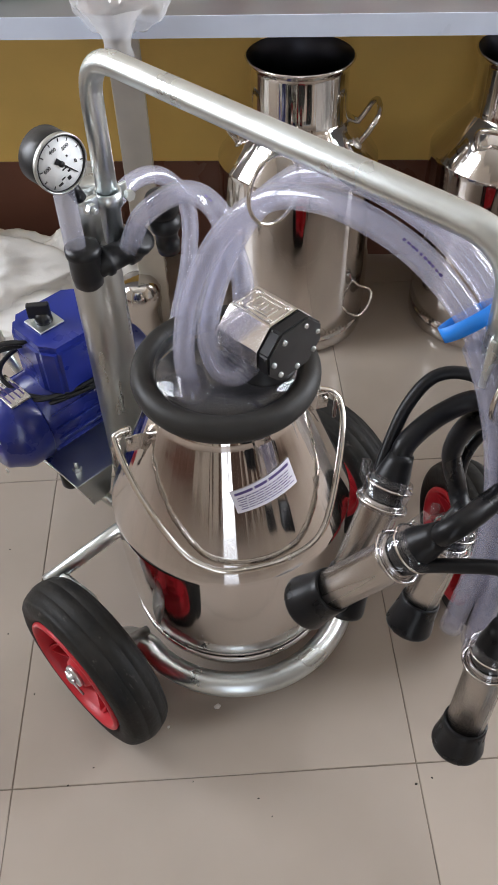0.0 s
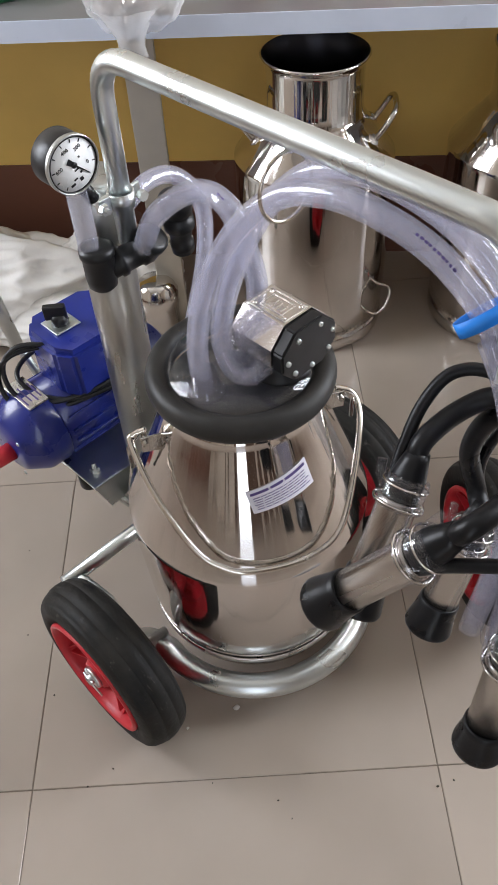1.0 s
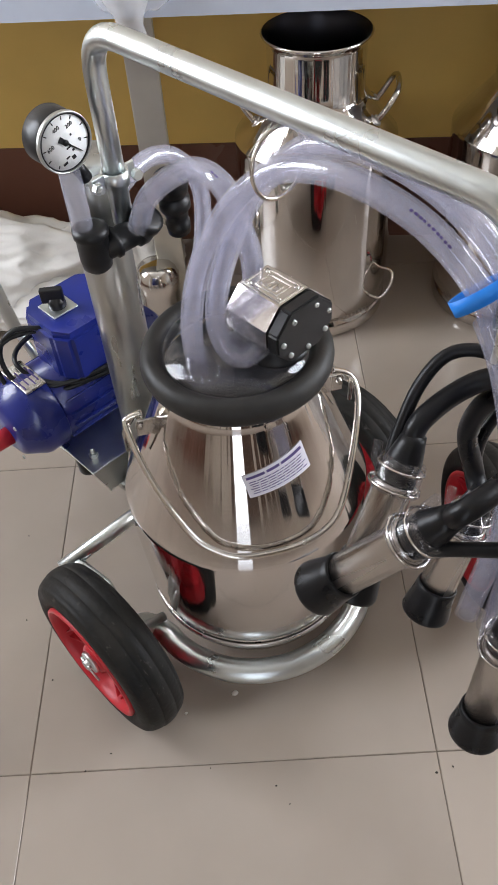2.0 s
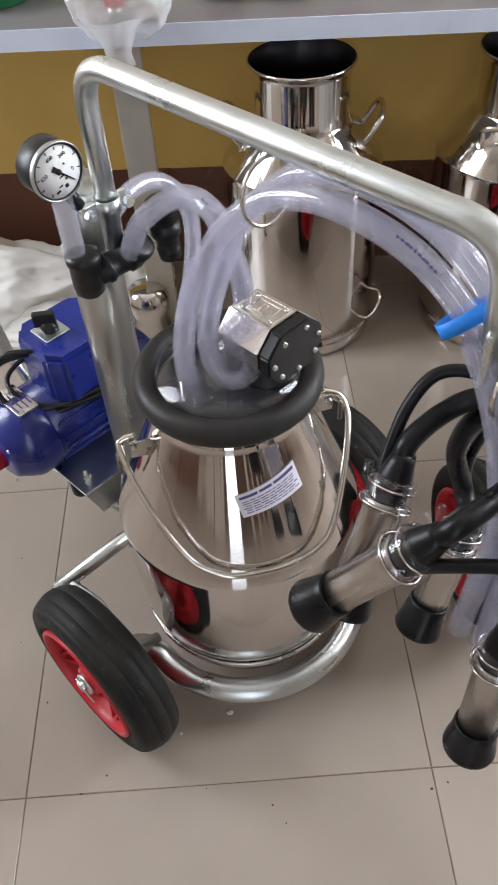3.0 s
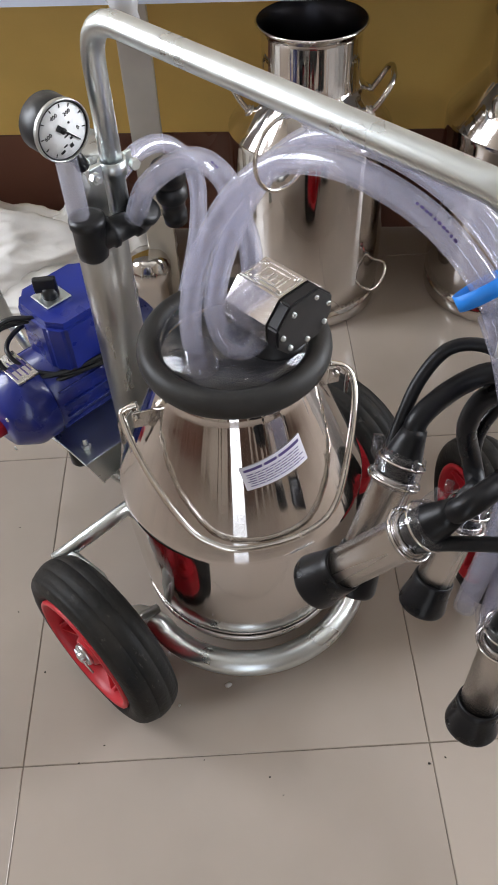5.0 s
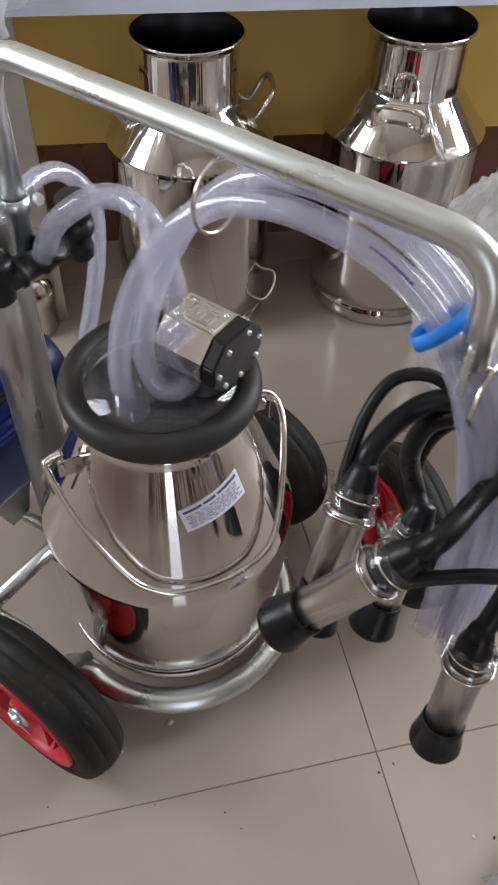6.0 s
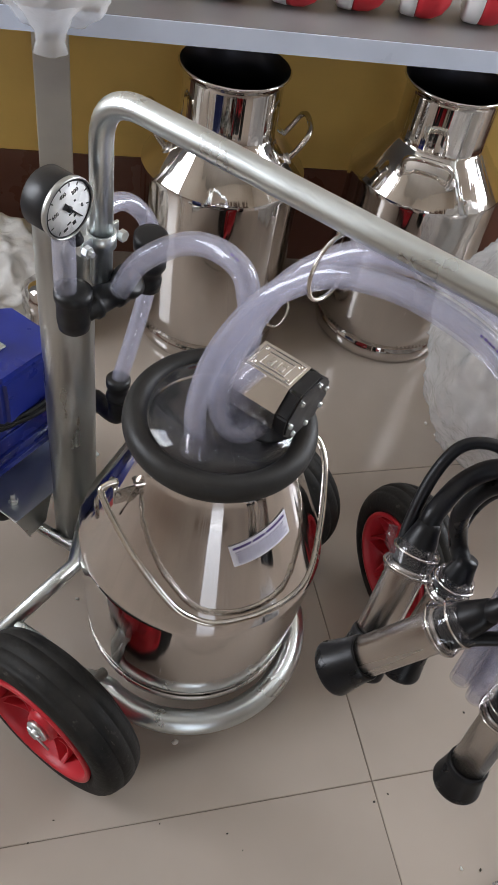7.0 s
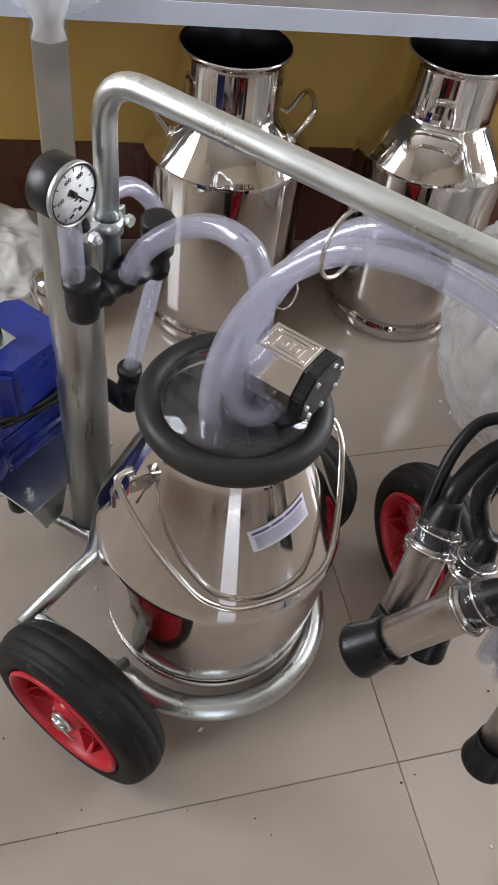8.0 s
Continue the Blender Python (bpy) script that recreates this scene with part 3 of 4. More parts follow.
def hose_print(pts, r, k0, k1, side, host):
    """Dark printed dashes along a hose."""
    path = spline(pts, 8)
    n = 0
    for k in range(k0, k1):
        a, b = path[k], path[k + 1]
        d = (b - a).normalized()
        out = (Vector(side) - d * Vector(side).dot(d)).normalized()
        for f in (0.1, 0.6):
            bm = B()
            p = a.lerp(b, f) + out * (r + 0.0002)
            q = a.lerp(b, f + 0.28 + 0.1 * ((k + n) % 2)) + out * (r + 0.0002)
            w = d.cross(out) * 0.0010
            vs = [bm.verts.new(x) for x in (p - w, q - w, q + w, p + w)]
            bm.faces.new(vs)
            part("print_dash", bm, M_INK, host)
            n += 1


# ---------------------------------------------------------------- milk cans
def build_can(x, y, turn):
    root = empty("milk_can", pose(x, y, 0, 0, 0, turn), "tall polished stainless steel milk can with open mouth", "milk can", "milk cans under the shelf")
    prof = [(0, 0.0), (0.150, 0.0), (0.158, 0.004), (0.160, 0.012), (0.160, 0.040), (0.157, 0.042), (0.157, 0.046), (0.160, 0.048), (0.162, 0.10), (0.164, 0.402),
            (0.164, 0.4105), (0.1628, 0.4135), (0.0990, 0.4900), (0.0965, 0.4925), (0.0950, 0.4970), (0.0942, 0.520), (0.0948, 0.586), (0.0965, 0.595), (0.103, 0.600), (0.105, 0.604), (0.102, 0.606)]
    bm = B()
    lathe(bm, prof, 96)
    part("body", bm, M_CAN, root)
    # inner wall, coloured dark for the shade below the mouth
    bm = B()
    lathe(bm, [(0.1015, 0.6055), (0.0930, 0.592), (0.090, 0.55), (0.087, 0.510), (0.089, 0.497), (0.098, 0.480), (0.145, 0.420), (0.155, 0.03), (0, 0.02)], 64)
    part("inside", bm, M_CANSHADE, root, "inside of the can, its shade put into a dark colour")
    return root


hose_print(VAC, 0.0128, 29, 31, (0.3, -0.5, 0.8), hv)
hose_print(HOSE_A, 0.0120, 54, 59, (0.0, -0.6, 0.8), ha)
hose_print(HOSE_B, 0.0120, 55, 57, (-0.3, -0.5, 0.8), hb)


CAN1 = build_can(0.221, 1.095, 0)
CAN2 = build_can(0.657, 1.070, 0)

# ---------------------------------------------------------------- shelf
bm = B()
box(bm, (X0 + X1) / 2, 0.9985, 0.689, X1 - X0 - 0.02, 0.003, 0.036)
box(bm, (X0 + X1) / 2, 1.17, 0.700, X1 - X0 - 0.02, 0.34, 0.004)
SHELF = solid("shelf", bm, M_SHELF, "blue-white painted metal shelf along the wall", "shelf", BACK)

bm = B()
box(bm, -0.112, 1.055, 0.335, 0.062, 0.012, 0.67, 0.002)
solid("shelf_post", bm, M_POST, "grey metal shelf upright", "post", BACK, kind="structure")

# ---------------------------------------------------------------- gauge face, fittings on the mast
def on_dial(deg, r, z=0.0008, tilt=0.0):
    """A pose on the dial at a clock angle (0 up, clockwise)."""
    a = math.radians(deg)
    return Matrix.Translation((r * math.sin(a), r * math.cos(a), z)) @ pose(0, 0, 0, 0, 0, tilt)


for deg, text in ((-5, "400"), (47, "200"), (-72, "600"), (118, "0")):
    writing(text, 0.0062, on_dial(deg, 0.0185), M_BLACK, DIAL)
for k, deg in enumerate((-130, -100, -72, -38, -5, 22, 47, 82, 118)):
    bm = B()
    box(bm, 0, 0, 0, 0.0011, 0.0036, 0.0004)
    ob = part("tick", bm, M_BLACK, DIAL)
    ob.matrix_local = on_dial(deg, 0.0262, 0.0008, -deg)
for x, y, w, h in ((-0.006, -0.0155, 0.005, 0.0016), (0.004, -0.0125, 0.003, 0.0022), (0.0005, -0.0195, 0.0045, 0.0042), (0.001, -0.007, 0.007, 0.0016), (-0.012, -0.019, 0.006, 0.0025), (0.010, 0.003, 0.0022, 0.0022)):
    bm = B()
    box(bm, x, y, 0.0008, w, h, 0.0004)
    part("print_mark", bm, M_BLACK, DIAL)
bm = B()
prism(bm, [(-0.0012, 0), (0.0012, 0), (0.0005, 0.024), (-0.0005, 0.024)], 0.0012, 0.0018)
prism(bm, [(-0.0028, -0.002), (0.0028, -0.002), (0.0034, -0.009), (-0.0034, -0.009)], 0.0012, 0.0018)
lathe(bm, [(0, 0.0026), (0.0034, 0.0026), (0.0034, 0.001)], 16)
ob = part("needle", bm, M_BLACK, GAUGE)
ob.matrix_local = pose(0, 0, 0, 0, 0, -150)
bm = B()
sweep(bm, [(0, -0.031, -0.012), (0.004, -0.060, -0.013)], 0.008, 14)
part("stem", bm, M_BLACK, GAUGE)
bm = B()
path = [(-0.185, -0.058, z) for z in (0.668, 0.70, 0.735, 0.752)]
sweep(bm, path, 0.0125, 20, caps=False)
solid("gauge_hose", bm, M_HOSE, "short clear hose stub under the gauge", "hose", TROLLEY)


def build_tee():
    root = empty("hose_tee", TROLLEY @ pose(-0.180, -0.052, 0.640) @ Matrix.Scale(1.0, 4), "black plastic pipe tee clipped to the mast", "pipe fitting")
    bm = B()
    lathe(bm, [(0, -0.026), (0.012, -0.026), (0.018, -0.020), (0.0195, -0.008), (0.0195, 0.020), (0.0215, 0.022), (0.0215, 0.032), (0.0145, 0.034), (0, 0.034)], 28)
    part("elbow", bm, M_BLACK, root)
    bm = B()
    m = aim((0, 0, -0.002), (0.18, 1, 0.12))
    lathe(bm, [(0, 0.0), (0.0165, 0.0), (0.0165, 0.022), (0.0195, 0.024), (0.0195, 0.030), (0.0165, 0.032), (0.0165, 0.052), (0.0195, 0.054), (0.0195, 0.062), (0.013, 0.064), (0, 0.064)], 28, m)
    part("arm", bm, M_BLACK, root)
    bm = B()
    m = aim((0.012, 0.062, 0.006), (0.55, 0.25, 0.8))
    lathe(bm, [(0, -0.016), (0.015, -0.014), (0.0185, -0.006), (0.0185, 0.010), (0.0205, 0.012), (0.0205, 0.022), (0.0140, 0.024), (0, 0.024)], 28, m)
    part("outlet", bm, M_BLACK, root)
    return root


build_tee()

# fitting and hoses behind the mast
bm = B()
lathe(bm, [(0, -0.045), (0.015, -0.045), (0.016, -0.03), (0.014, -0.028), (0.016, -0.010), (0.020, -0.006), (0.020, 0.008), (0.0165, 0.010), (0.0165, 0.016), (0.020, 0.018),
           (0.021, 0.030), (0.0205, 0.040), (0.015, 0.042), (0, 0.042)], 28, aim((-0.173, 0.070, 0.652), (0.10, -0.12, 1)))
solid("vacuum_valve", bm, M_BLACK, "ribbed black plastic valve joining two hoses", "valve", TROLLEY)
hose("rear_hose", [(-0.270, 0.030, 0.620), (-0.276, 0.070, 0.643), (-0.284, 0.115, 0.652), (-0.284, 0.155, 0.642), (-0.272, 0.180, 0.612), (-0.262, 0.186, 0.570), (-0.258, 0.172, 0.500), (-0.256, 0.140, 0.42), (-0.256, 0.114, 0.36)],
     0.0125, "clear hose arching behind the mast and down to the pump")

# ---------------------------------------------------------------- pump motor
def build_motor():
    root = empty("pump_motor", TROLLEY @ pose(-0.405, 0.0, 0.1785), "blue painted electric vacuum pump motor with black switch", "motor")
    ax = aim((0, 0, 0.0755), (0, 1, 0))
    bm = B()
    lathe(bm, [(0.067, -0.085), (0.070, -0.083), (0.070, 0.10), (0.066, 0.104), (0, 0.104)], 48, ax)
    part("housing", bm, M_BLUE, root)
    for k in range(18):
        a = math.radians(20 * k + 10)
        if math.sin(a) > 0.55:
            continue
        bm = B()
        box(bm, 0.0715, 0, 0.01, 0.008, 0.003, 0.17, 0.001, ax @ Matrix.Rotation(a, 4, "Z"))
        part("cooling_fin", bm, M_BLUE, root)
    bm = B()
    lathe(bm, [(0, -0.165), (0.042, -0.164), (0.055, -0.158), (0.073, -0.128), (0.0755, -0.120), (0.0755, -0.088), (0.073, -0.085), (0.0, -0.085)], 48, ax)
    part("fan_cover", bm, M_BLUE, root)
    for x, z in ((-0.03, 0.035), (0.045, 0.03), (0.035, -0.045), (-0.04, -0.045)):
        bm = B()
        lathe(bm, [(0, 0.0025), (0.003, 0.002), (0.004, 0)], 12, aim((x, -0.1635, 0.0755 + z), (0, -1, 0)))
        part("screw", bm, M_ZINC, root)
    bm = B()
    lathe(bm, [(0.0, -0.034), (0.013, -0.034), (0.0145, -0.031), (0.016, 0.002), (0, 0.002)], 24, aim((0.010, -0.163, 0.066), (0, 1, 0)) @ pose(0, 0, 0))
    part("shaft_cap", bm, M_RED, root, "red plastic shaft cap")
    bm = B()
    box(bm, 0, -0.105, 0.148, 0.075, 0.038, 0.005, 0.001)
    plate = part("rating_plate", bm, M_SATIN, root, "metal rating plate with dark print")
    plate.matrix_local = pose(0, 0, 0, 0, 0, 0)
    for k in range(4):
        bm = B()
        box(bm, 0.004, -0.119 + 0.009 * k, 0.1508, 0.052 - 0.01 * (k % 2), 0.0025, 0.0008)
        part("print_bar", bm, M_INK, root)
    # terminal box
    bm = B()
    prism(bm, [(-0.062, -0.035), (-0.030, -0.058), (0.040, -0.058), (0.068, -0.040), (0.068, 0.070), (0.045, 0.085), (-0.045, 0.085), (-0.062, 0.065)], 0.135, 0.226)
    bmesh.ops.bevel(bm, geom=bm.edges[:], offset=0.006, segments=2, affect="EDGES")
    part("switch_box", bm, M_BLUE, root)
    bm = B()
    prism(bm, [(-0.056, -0.030), (-0.028, -0.052), (0.036, -0.052), (0.062, -0.036), (0.062, 0.064), (0.041, 0.079), (-0.041, 0.079), (-0.056, 0.060)], 0.226, 0.231)
    part("box_lid", bm, M_BLUE, root)
    bm = B()
    box(bm, -0.004, -0.010, 0.2335, 0.046, 0.046, 0.003, 0.001, pose(0, 0, 0, 0, 0, 0))
    part("switch_plate", bm, M_ZINC, root, "square metal switch plate")
    knob = B()
    lathe(knob, [(0.014, 0.235), (0.0145, 0.240), (0.012, 0.252), (0, 0.253)], 28, Matrix.Translation((-0.004, -0.010, 0)))
    box(knob, -0.008, -0.012, 0.258, 0.036, 0.011, 0.026, 0.003, Matrix.Translation((-0.004, -0.010, 0)) @ Matrix.Rotation(0.9, 4, "Z") @ Matrix.Translation((0.004, 0.010, 0)))
    part("switch_knob", knob, M_BLACK, root, "black rotary knob")
    # pump head on the far end
    bm = B()
    lathe(bm, [(0.045, 0.100), (0.062, 0.102), (0.064, 0.108), (0.064, 0.150), (0.058, 0.156), (0, 0.156)], 40, ax)
    part("pump_head", bm, mat("navy_paint", (0.008, 0.012, 0.06), 0.35, 0.0, 0.25, 20, 0.06, 120), root, "dark navy pump head")
    bm = B()
    sweep(bm, bend_line([(0.085, 0.125, 0.085), (0.150, 0.114, 0.095), (0.149, 0.112, 0.160)], 0.02), 0.0165, 18)
    lathe(bm, [(0.0, 0.172), (0.014, 0.172), (0.019, 0.170), (0.019, 0.158), (0.0165, 0.156), (0.0165, 0.138), (0.019, 0.136), (0.019, 0.128), (0, 0.126)], 24, Matrix.Translation((0.149, 0.112, 0.015)))
    part("inlet_elbow", bm, M_BLACK, root, "black plastic inlet elbow")
    return root


build_motor()

# mains cable looped round the switch box
bm = B()
loop = [(-0.40, -0.045, 0.395), (-0.42, -0.090, 0.405), (-0.43, -0.118, 0.372), (-0.41, -0.118, 0.325), (-0.37, -0.08, 0.312), (-0.335, -0.01, 0.320), (-0.33, 0.05, 0.330), (-0.36, 0.10, 0.335),
        (-0.42, 0.11, 0.335), (-0.47, 0.05, 0.332), (-0.475, -0.04, 0.335), (-0.44, -0.095, 0.34), (-0.395, -0.092, 0.322), (-0.352, -0.05, 0.310), (-0.328, 0.02, 0.312), (-0.34, 0.08, 0.322)]
sweep(bm, spline(loop, 7), 0.0042, 10)
loop2 = [(-0.41, -0.040, 0.385)] + [(x - 0.004, y - 0.010, z - 0.012) for x, y, z in loop[1:8]] + [(-0.38, 0.06, 0.33)]
sweep(bm, spline(loop2, 7), 0.0042, 10)
solid("mains_cable", bm, M_BLACK, "black mains cable looped round the switch box", "cable", TROLLEY)

# ---------------------------------------------------------------- bucket fittings
def cone_r(z):
    return 0.163 - (z - 0.347) * 0.3944


def on_cone(a, z, off):
    r = cone_r(z) + off
    return (r * math.cos(math.radians(a)), r * math.sin(math.radians(a)), z - 0.075)


def cone_patch(s0, s1, t0, t1, off, n=10):
    """A thin patch of the label: s along it, t down it, 0..1."""
    def corner(s, t):
        a = (-43 + 41 * s) * (1 - t) + (-39 + 38 * s) * t
        z = (0.462 + 0.020 * s) * (1 - t) + (0.434 + 0.012 * s) * t
        return on_cone(a, z, off)
    bm = B()
    lo = [[bm.verts.new(corner(s0 + (s1 - s0) * i / n, t)) for i in range(n + 1)] for t in (t0, t1)]
    for i in range(n):
        bm.faces.new((lo[0][i], lo[0][i + 1], lo[1][i + 1], lo[1][i]))
    return bm


label_ob = part("sticker", cone_patch(0, 1, 0, 1, 0.0012, 14), M_PAPER, BUCKET, "pale lilac paper sticker with purple print")
for s0, s1 in ((0.05, 0.32), (0.35, 0.55), (0.58, 0.95)):
    part("heading_bar", cone_patch(s0, s1, 0.10, 0.21, 0.0018, 6), M_INK, label_ob)
rng = random.Random(3)
for row in range(6):
    s = 0.06 + 0.04 * rng.random()
    while s < 0.9:
        w = 0.05 + 0.08 * rng.random()
        part("print_bar", cone_patch(s, min(s + w, 0.95), 0.33 + 0.098 * row, 0.366 + 0.098 * row, 0.0018, 2), M_INK, label_ob)
        s += w + 0.025

# carrying bail and its lugs
bail = B()
pts = [(-0.060, -0.108, 0.488), (-0.068, -0.121, 0.484), (-0.064, -0.131, 0.476), (-0.006, -0.147, 0.438), (0.059, -0.1490, 0.394), (0.090, -0.138, 0.374), (0.118, -0.117, 0.366), (0.149, -0.070, 0.364),
       (0.165, -0.024, 0.368), (0.1635, 0.012, 0.384), (0.138, 0.062, 0.422), (0.108, 0.105, 0.456), (0.088, 0.123, 0.468), (0.074, 0.123, 0.478), (0.060, 0.108, 0.486)]
sweep(bail, [Vector(p) - Vector((0, 0, 0.075)) for p in spline(pts, 6)], 0.0043, 12)
part("bail_handle", bail, M_WIRE, BUCKET, "thick bright wire bail handle")
for s in (-1, 1):
    bm = B()
    a = math.atan2(s * 0.119, s * 0.066)
    q = Matrix.Rotation(a, 4, "Z")
    box(bm, 0.119, 0, 0.400, 0.030, 0.003, 0.026, 0.001, q @ Matrix.Translation((0, -0.012 * s, 0)))
    sweep(bm, [q @ Vector((0.128, -0.020 * s, 0.405)), q @ Vector((0.128, 0.012 * s, 0.405))], 0.0038, 10)
    sweep(bm, [q @ Vector((0.134, -0.006, 0.404)), q @ Vector((0.150, -0.002, 0.385)), q @ Vector((0.150, 0.0, 0.352))], 0.003, 8)
    part("bail_lug", bm, M_SATIN, BUCKET)

# ---------------------------------------------------------------- pulsator on the lid
def build_pulsator():
    root = empty("pulsator", TROLLEY @ pose(0.010, 0.023, 0.573) @ Matrix.Scale(0.91, 4), "chrome and black octagonal pulsator bolted to the lid", "pulsator")
    yz = Matrix(((0, 0, 1, 0), (1, 0, 0, 0), (0, 1, 0, 0), (0, 0, 0, 1)))
    # octagon in (across, up); z along the trolley's front
    octo = [(-0.024, 0.094), (0.024, 0.094), (0.049, 0.070), (0.049, 0.044), (0.026, 0.020), (-0.024, 0.020), (-0.047, 0.044), (-0.047, 0.070)]
    bm = B()
    prism(bm, octo, 0.074, 0.092, yz)
    bmesh.ops.bevel(bm, geom=bm.edges[:], offset=0.0025, segments=2, affect="EDGES")
    end = part("end_plate", bm, M_BLACK, root, "black end plate with screws")
    bm = B()
    prism(bm, [(x * 0.96, 0.057 + (y - 0.057) * 0.96) for x, y in octo], 0.004, 0.0745, yz)
    bmesh.ops.bevel(bm, geom=bm.edges[:], offset=0.002, segments=2, affect="EDGES")
    part("core", bm, M_BLACK, root)
    cover = [(-0.0475, 0.045), (-0.0475, 0.071), (-0.0245, 0.0955), (0.0245, 0.0955), (0.0495, 0.071), (0.0495, 0.046), (0.047, 0.046), (0.047, 0.070), (0.0235, 0.0925), (-0.0235, 0.0925), (-0.045, 0.070), (-0.045, 0.045)]
    bm = B()
    prism(bm, cover, 0.006, 0.0735, yz)
    cov = part("cover", bm, M_STEEL, root, "bright chrome cover")
    # raised badge on the flat top, plain shapes only
    def badge(x0, x1, y0, y1, h):
        b = B()
        box(b, (x0 + x1) / 2, (y0 + y1) / 2, 0.0955 + h / 2, x1 - x0, y1 - y0, h, 0.0004)
        return b
    for x0, x1, y0, y1 in ((0.010, 0.070, -0.0205, -0.019), (0.010, 0.070, 0.019, 0.0205), (0.010, 0.0115, -0.019, 0.019), (0.0685, 0.070, -0.019, 0.019),
                           (0.022, 0.058, -0.013, -0.012), (0.022, 0.058, 0.012, 0.013), (0.022, 0.023, -0.012, 0.012), (0.057, 0.058, -0.012, 0.012),
                           (0.030, 0.036, -0.008, 0.007), (0.039, 0.043, -0.008, 0.007), (0.046, 0.052, -0.008, 0.007)):
        part("badge_bar", badge(x0, x1, y0, y1, 0.0012), M_SATIN, cov)
    for x in (0.016, 0.064):
        for y in (-0.015, 0.015):
            bm = B()
            lathe(bm, [(0, 0.0975), (0.002, 0.0972), (0.003, 0.0955)], 12, Matrix.Translation((x, y, 0)))
            part("rivet", bm, M_WIRE, cov)
    for a, u in ((0.018, 0.083), (0.040, 0.062), (-0.020, 0.080), (-0.038, 0.056), (0.034, 0.038), (0.004, 0.029), (-0.026, 0.034)):
        bm = B()
        lathe(bm, [(0, 0.0035), (0.002, 0.0035), (0.0034, 0.0028), (0.0036, 0)], 14, aim((0.092, a, u), (1, 0, 0)))
        part("screw", bm, M_ZINC, end)
    bm = B()
    lathe(bm, [(0.040, 0.0), (0.040, 0.006), (0.030, 0.010), (0.028, 0.026)], 36, Matrix.Translation((0.042, 0, 0)))
    part("base", bm, M_BLACK, root)
    for x in (0.026, 0.043, 0.060):
        bm = B()
        path = spline([(x, -0.015, 0.028), (x - 0.003, -0.036, 0.034), (x - 0.006, -0.056, 0.036)], 5)
        sweep(bm, path, 0.0095, 14, caps=False)
        sweep(bm, path, 0.0068, 14, caps=False)
        part("nipple", bm, M_NIPPLE, root, "clear plastic hose nipple")
    return root


build_pulsator()
# ribs and outlet of the clear lid
for k in range(6):
    bm = B()
    a = math.radians(60 * k + 15)
    box(bm, 0.058, 0, 0.0435, 0.058, 0.002, 0.004, 0.0006, Matrix.Rotation(a, 4, "Z"))
    part("rib", bm, M_CLEAR, LID)
bm = B()
lathe(bm, [(0.0215, 0.0), (0.0215, 0.004), (0.0165, 0.006), (0.0150, 0.030), (0.0145, 0.030), (0.0145, 0.0)], 28, Matrix.Translation((0.016, -0.067, 0.039)), close=True)
part("outlet", bm, M_CLEAR, LID, "clear outlet spigot")

# ---------------------------------------------------------------- teat cup cluster
CUPS = [((0.274, -0.141, 0.506), (0.337, -0.099, 0.602)), ((0.283, -0.108, 0.488), (0.274, -0.042, 0.580)),
        ((0.319, -0.009, 0.365), (0.320, 0.035, 0.475)), ((0.440, -0.085, 0.352), (0.433, -0.062, 0.482))]
CLAW = (0.388, 0.060, 0.668)
cluster = empty("teat_cup_cluster", TROLLEY @ pose(*CLAW), "hanging milking cluster with four steel teat cups", "milking cluster")
cw = Vector(CLAW)


def cup(mouth, ring):
    a, b = Vector(mouth), Vector(ring)
    d = (b - a).normalized()
    L = (b - a).length
    root = new("teat_cup")
    root.empty_display_size = 0.03
    root.parent = cluster
    root.matrix_local = aim(a - cw, d)
    bm = B()
    lathe(bm, [(0.012, -0.015), (0.0245, -0.0180), (0.0275, -0.0165), (0.0284, -0.0135), (0.0280, -0.0100), (0.0262, 0.000), (0.0246, 0.010), (0.0236, 0.018), (0.0232, 0.0255), (0.0222, 0.0270), (0.0206, 0.0272), (0.0200, 0.0), (0.012, -0.010)], 36, close=True)
    part("mouthpiece", bm, M_RUBBER, root, "black rubber mouthpiece")
    bm = B()
    lathe(bm, [(0.0185, 0.004), (0.0205, 0.006), (0.0205, L - 0.014), (0.0215, L - 0.012), (0.0215, L - 0.004), (0.0185, L - 0.002)], 40, close=True)
    part("shell", bm, M_SATIN, root, "brushed stainless shell")
    bm = B()
    lathe(bm, [(0.0245, L - 0.012), (0.0262, L - 0.010), (0.0262, L - 0.004), (0.0235, L - 0.002), (0.0235, L + 0.014), (0.0225, L + 0.020), (0.0185, L + 0.022), (0.0185, L - 0.012)], 36, close=True)
    part("collar", bm, M_CLEAR, root, "clear plastic collar")
    for z in (L - 0.0075, L + 0.0125):
        bm = B()
        lathe(bm, [(0.0262 if z < L else 0.0238, z - 0.0016), (0.0272 if z < L else 0.0248, z), (0.0262 if z < L else 0.0238, z + 0.0016), (0.0225, z)], 36, close=True)
        part("steel_band", bm, M_STEEL, root)
    bm = B()
    lathe(bm, [(0, L - 0.004), (0.0182, L - 0.004), (0.0182, L + 0.012), (0.0185, L + 0.016), (0.0168, L + 0.026), (0.0138, L + 0.038), (0.0116, L + 0.048), (0, L + 0.048)], 32)
    part("liner_neck", bm, M_RUBBER, root, "black rubber liner neck")
    bm = B()
    sweep(bm, [(0.018, 0, L + 0.002), (0.028, 0, L + 0.010), (0.031, 0, L + 0.026)], 0.0048, 12)
    nip = part("air_nipple", bm, M_CLEAR, root)
    return b + d * 0.045, d


def rubber(name, pts, r, label=""):
    bm = B()
    sweep(bm, [p - cw for p in spline(pts, 7)], r, 16)
    return part(name, bm, M_RUBBER, cluster, label)


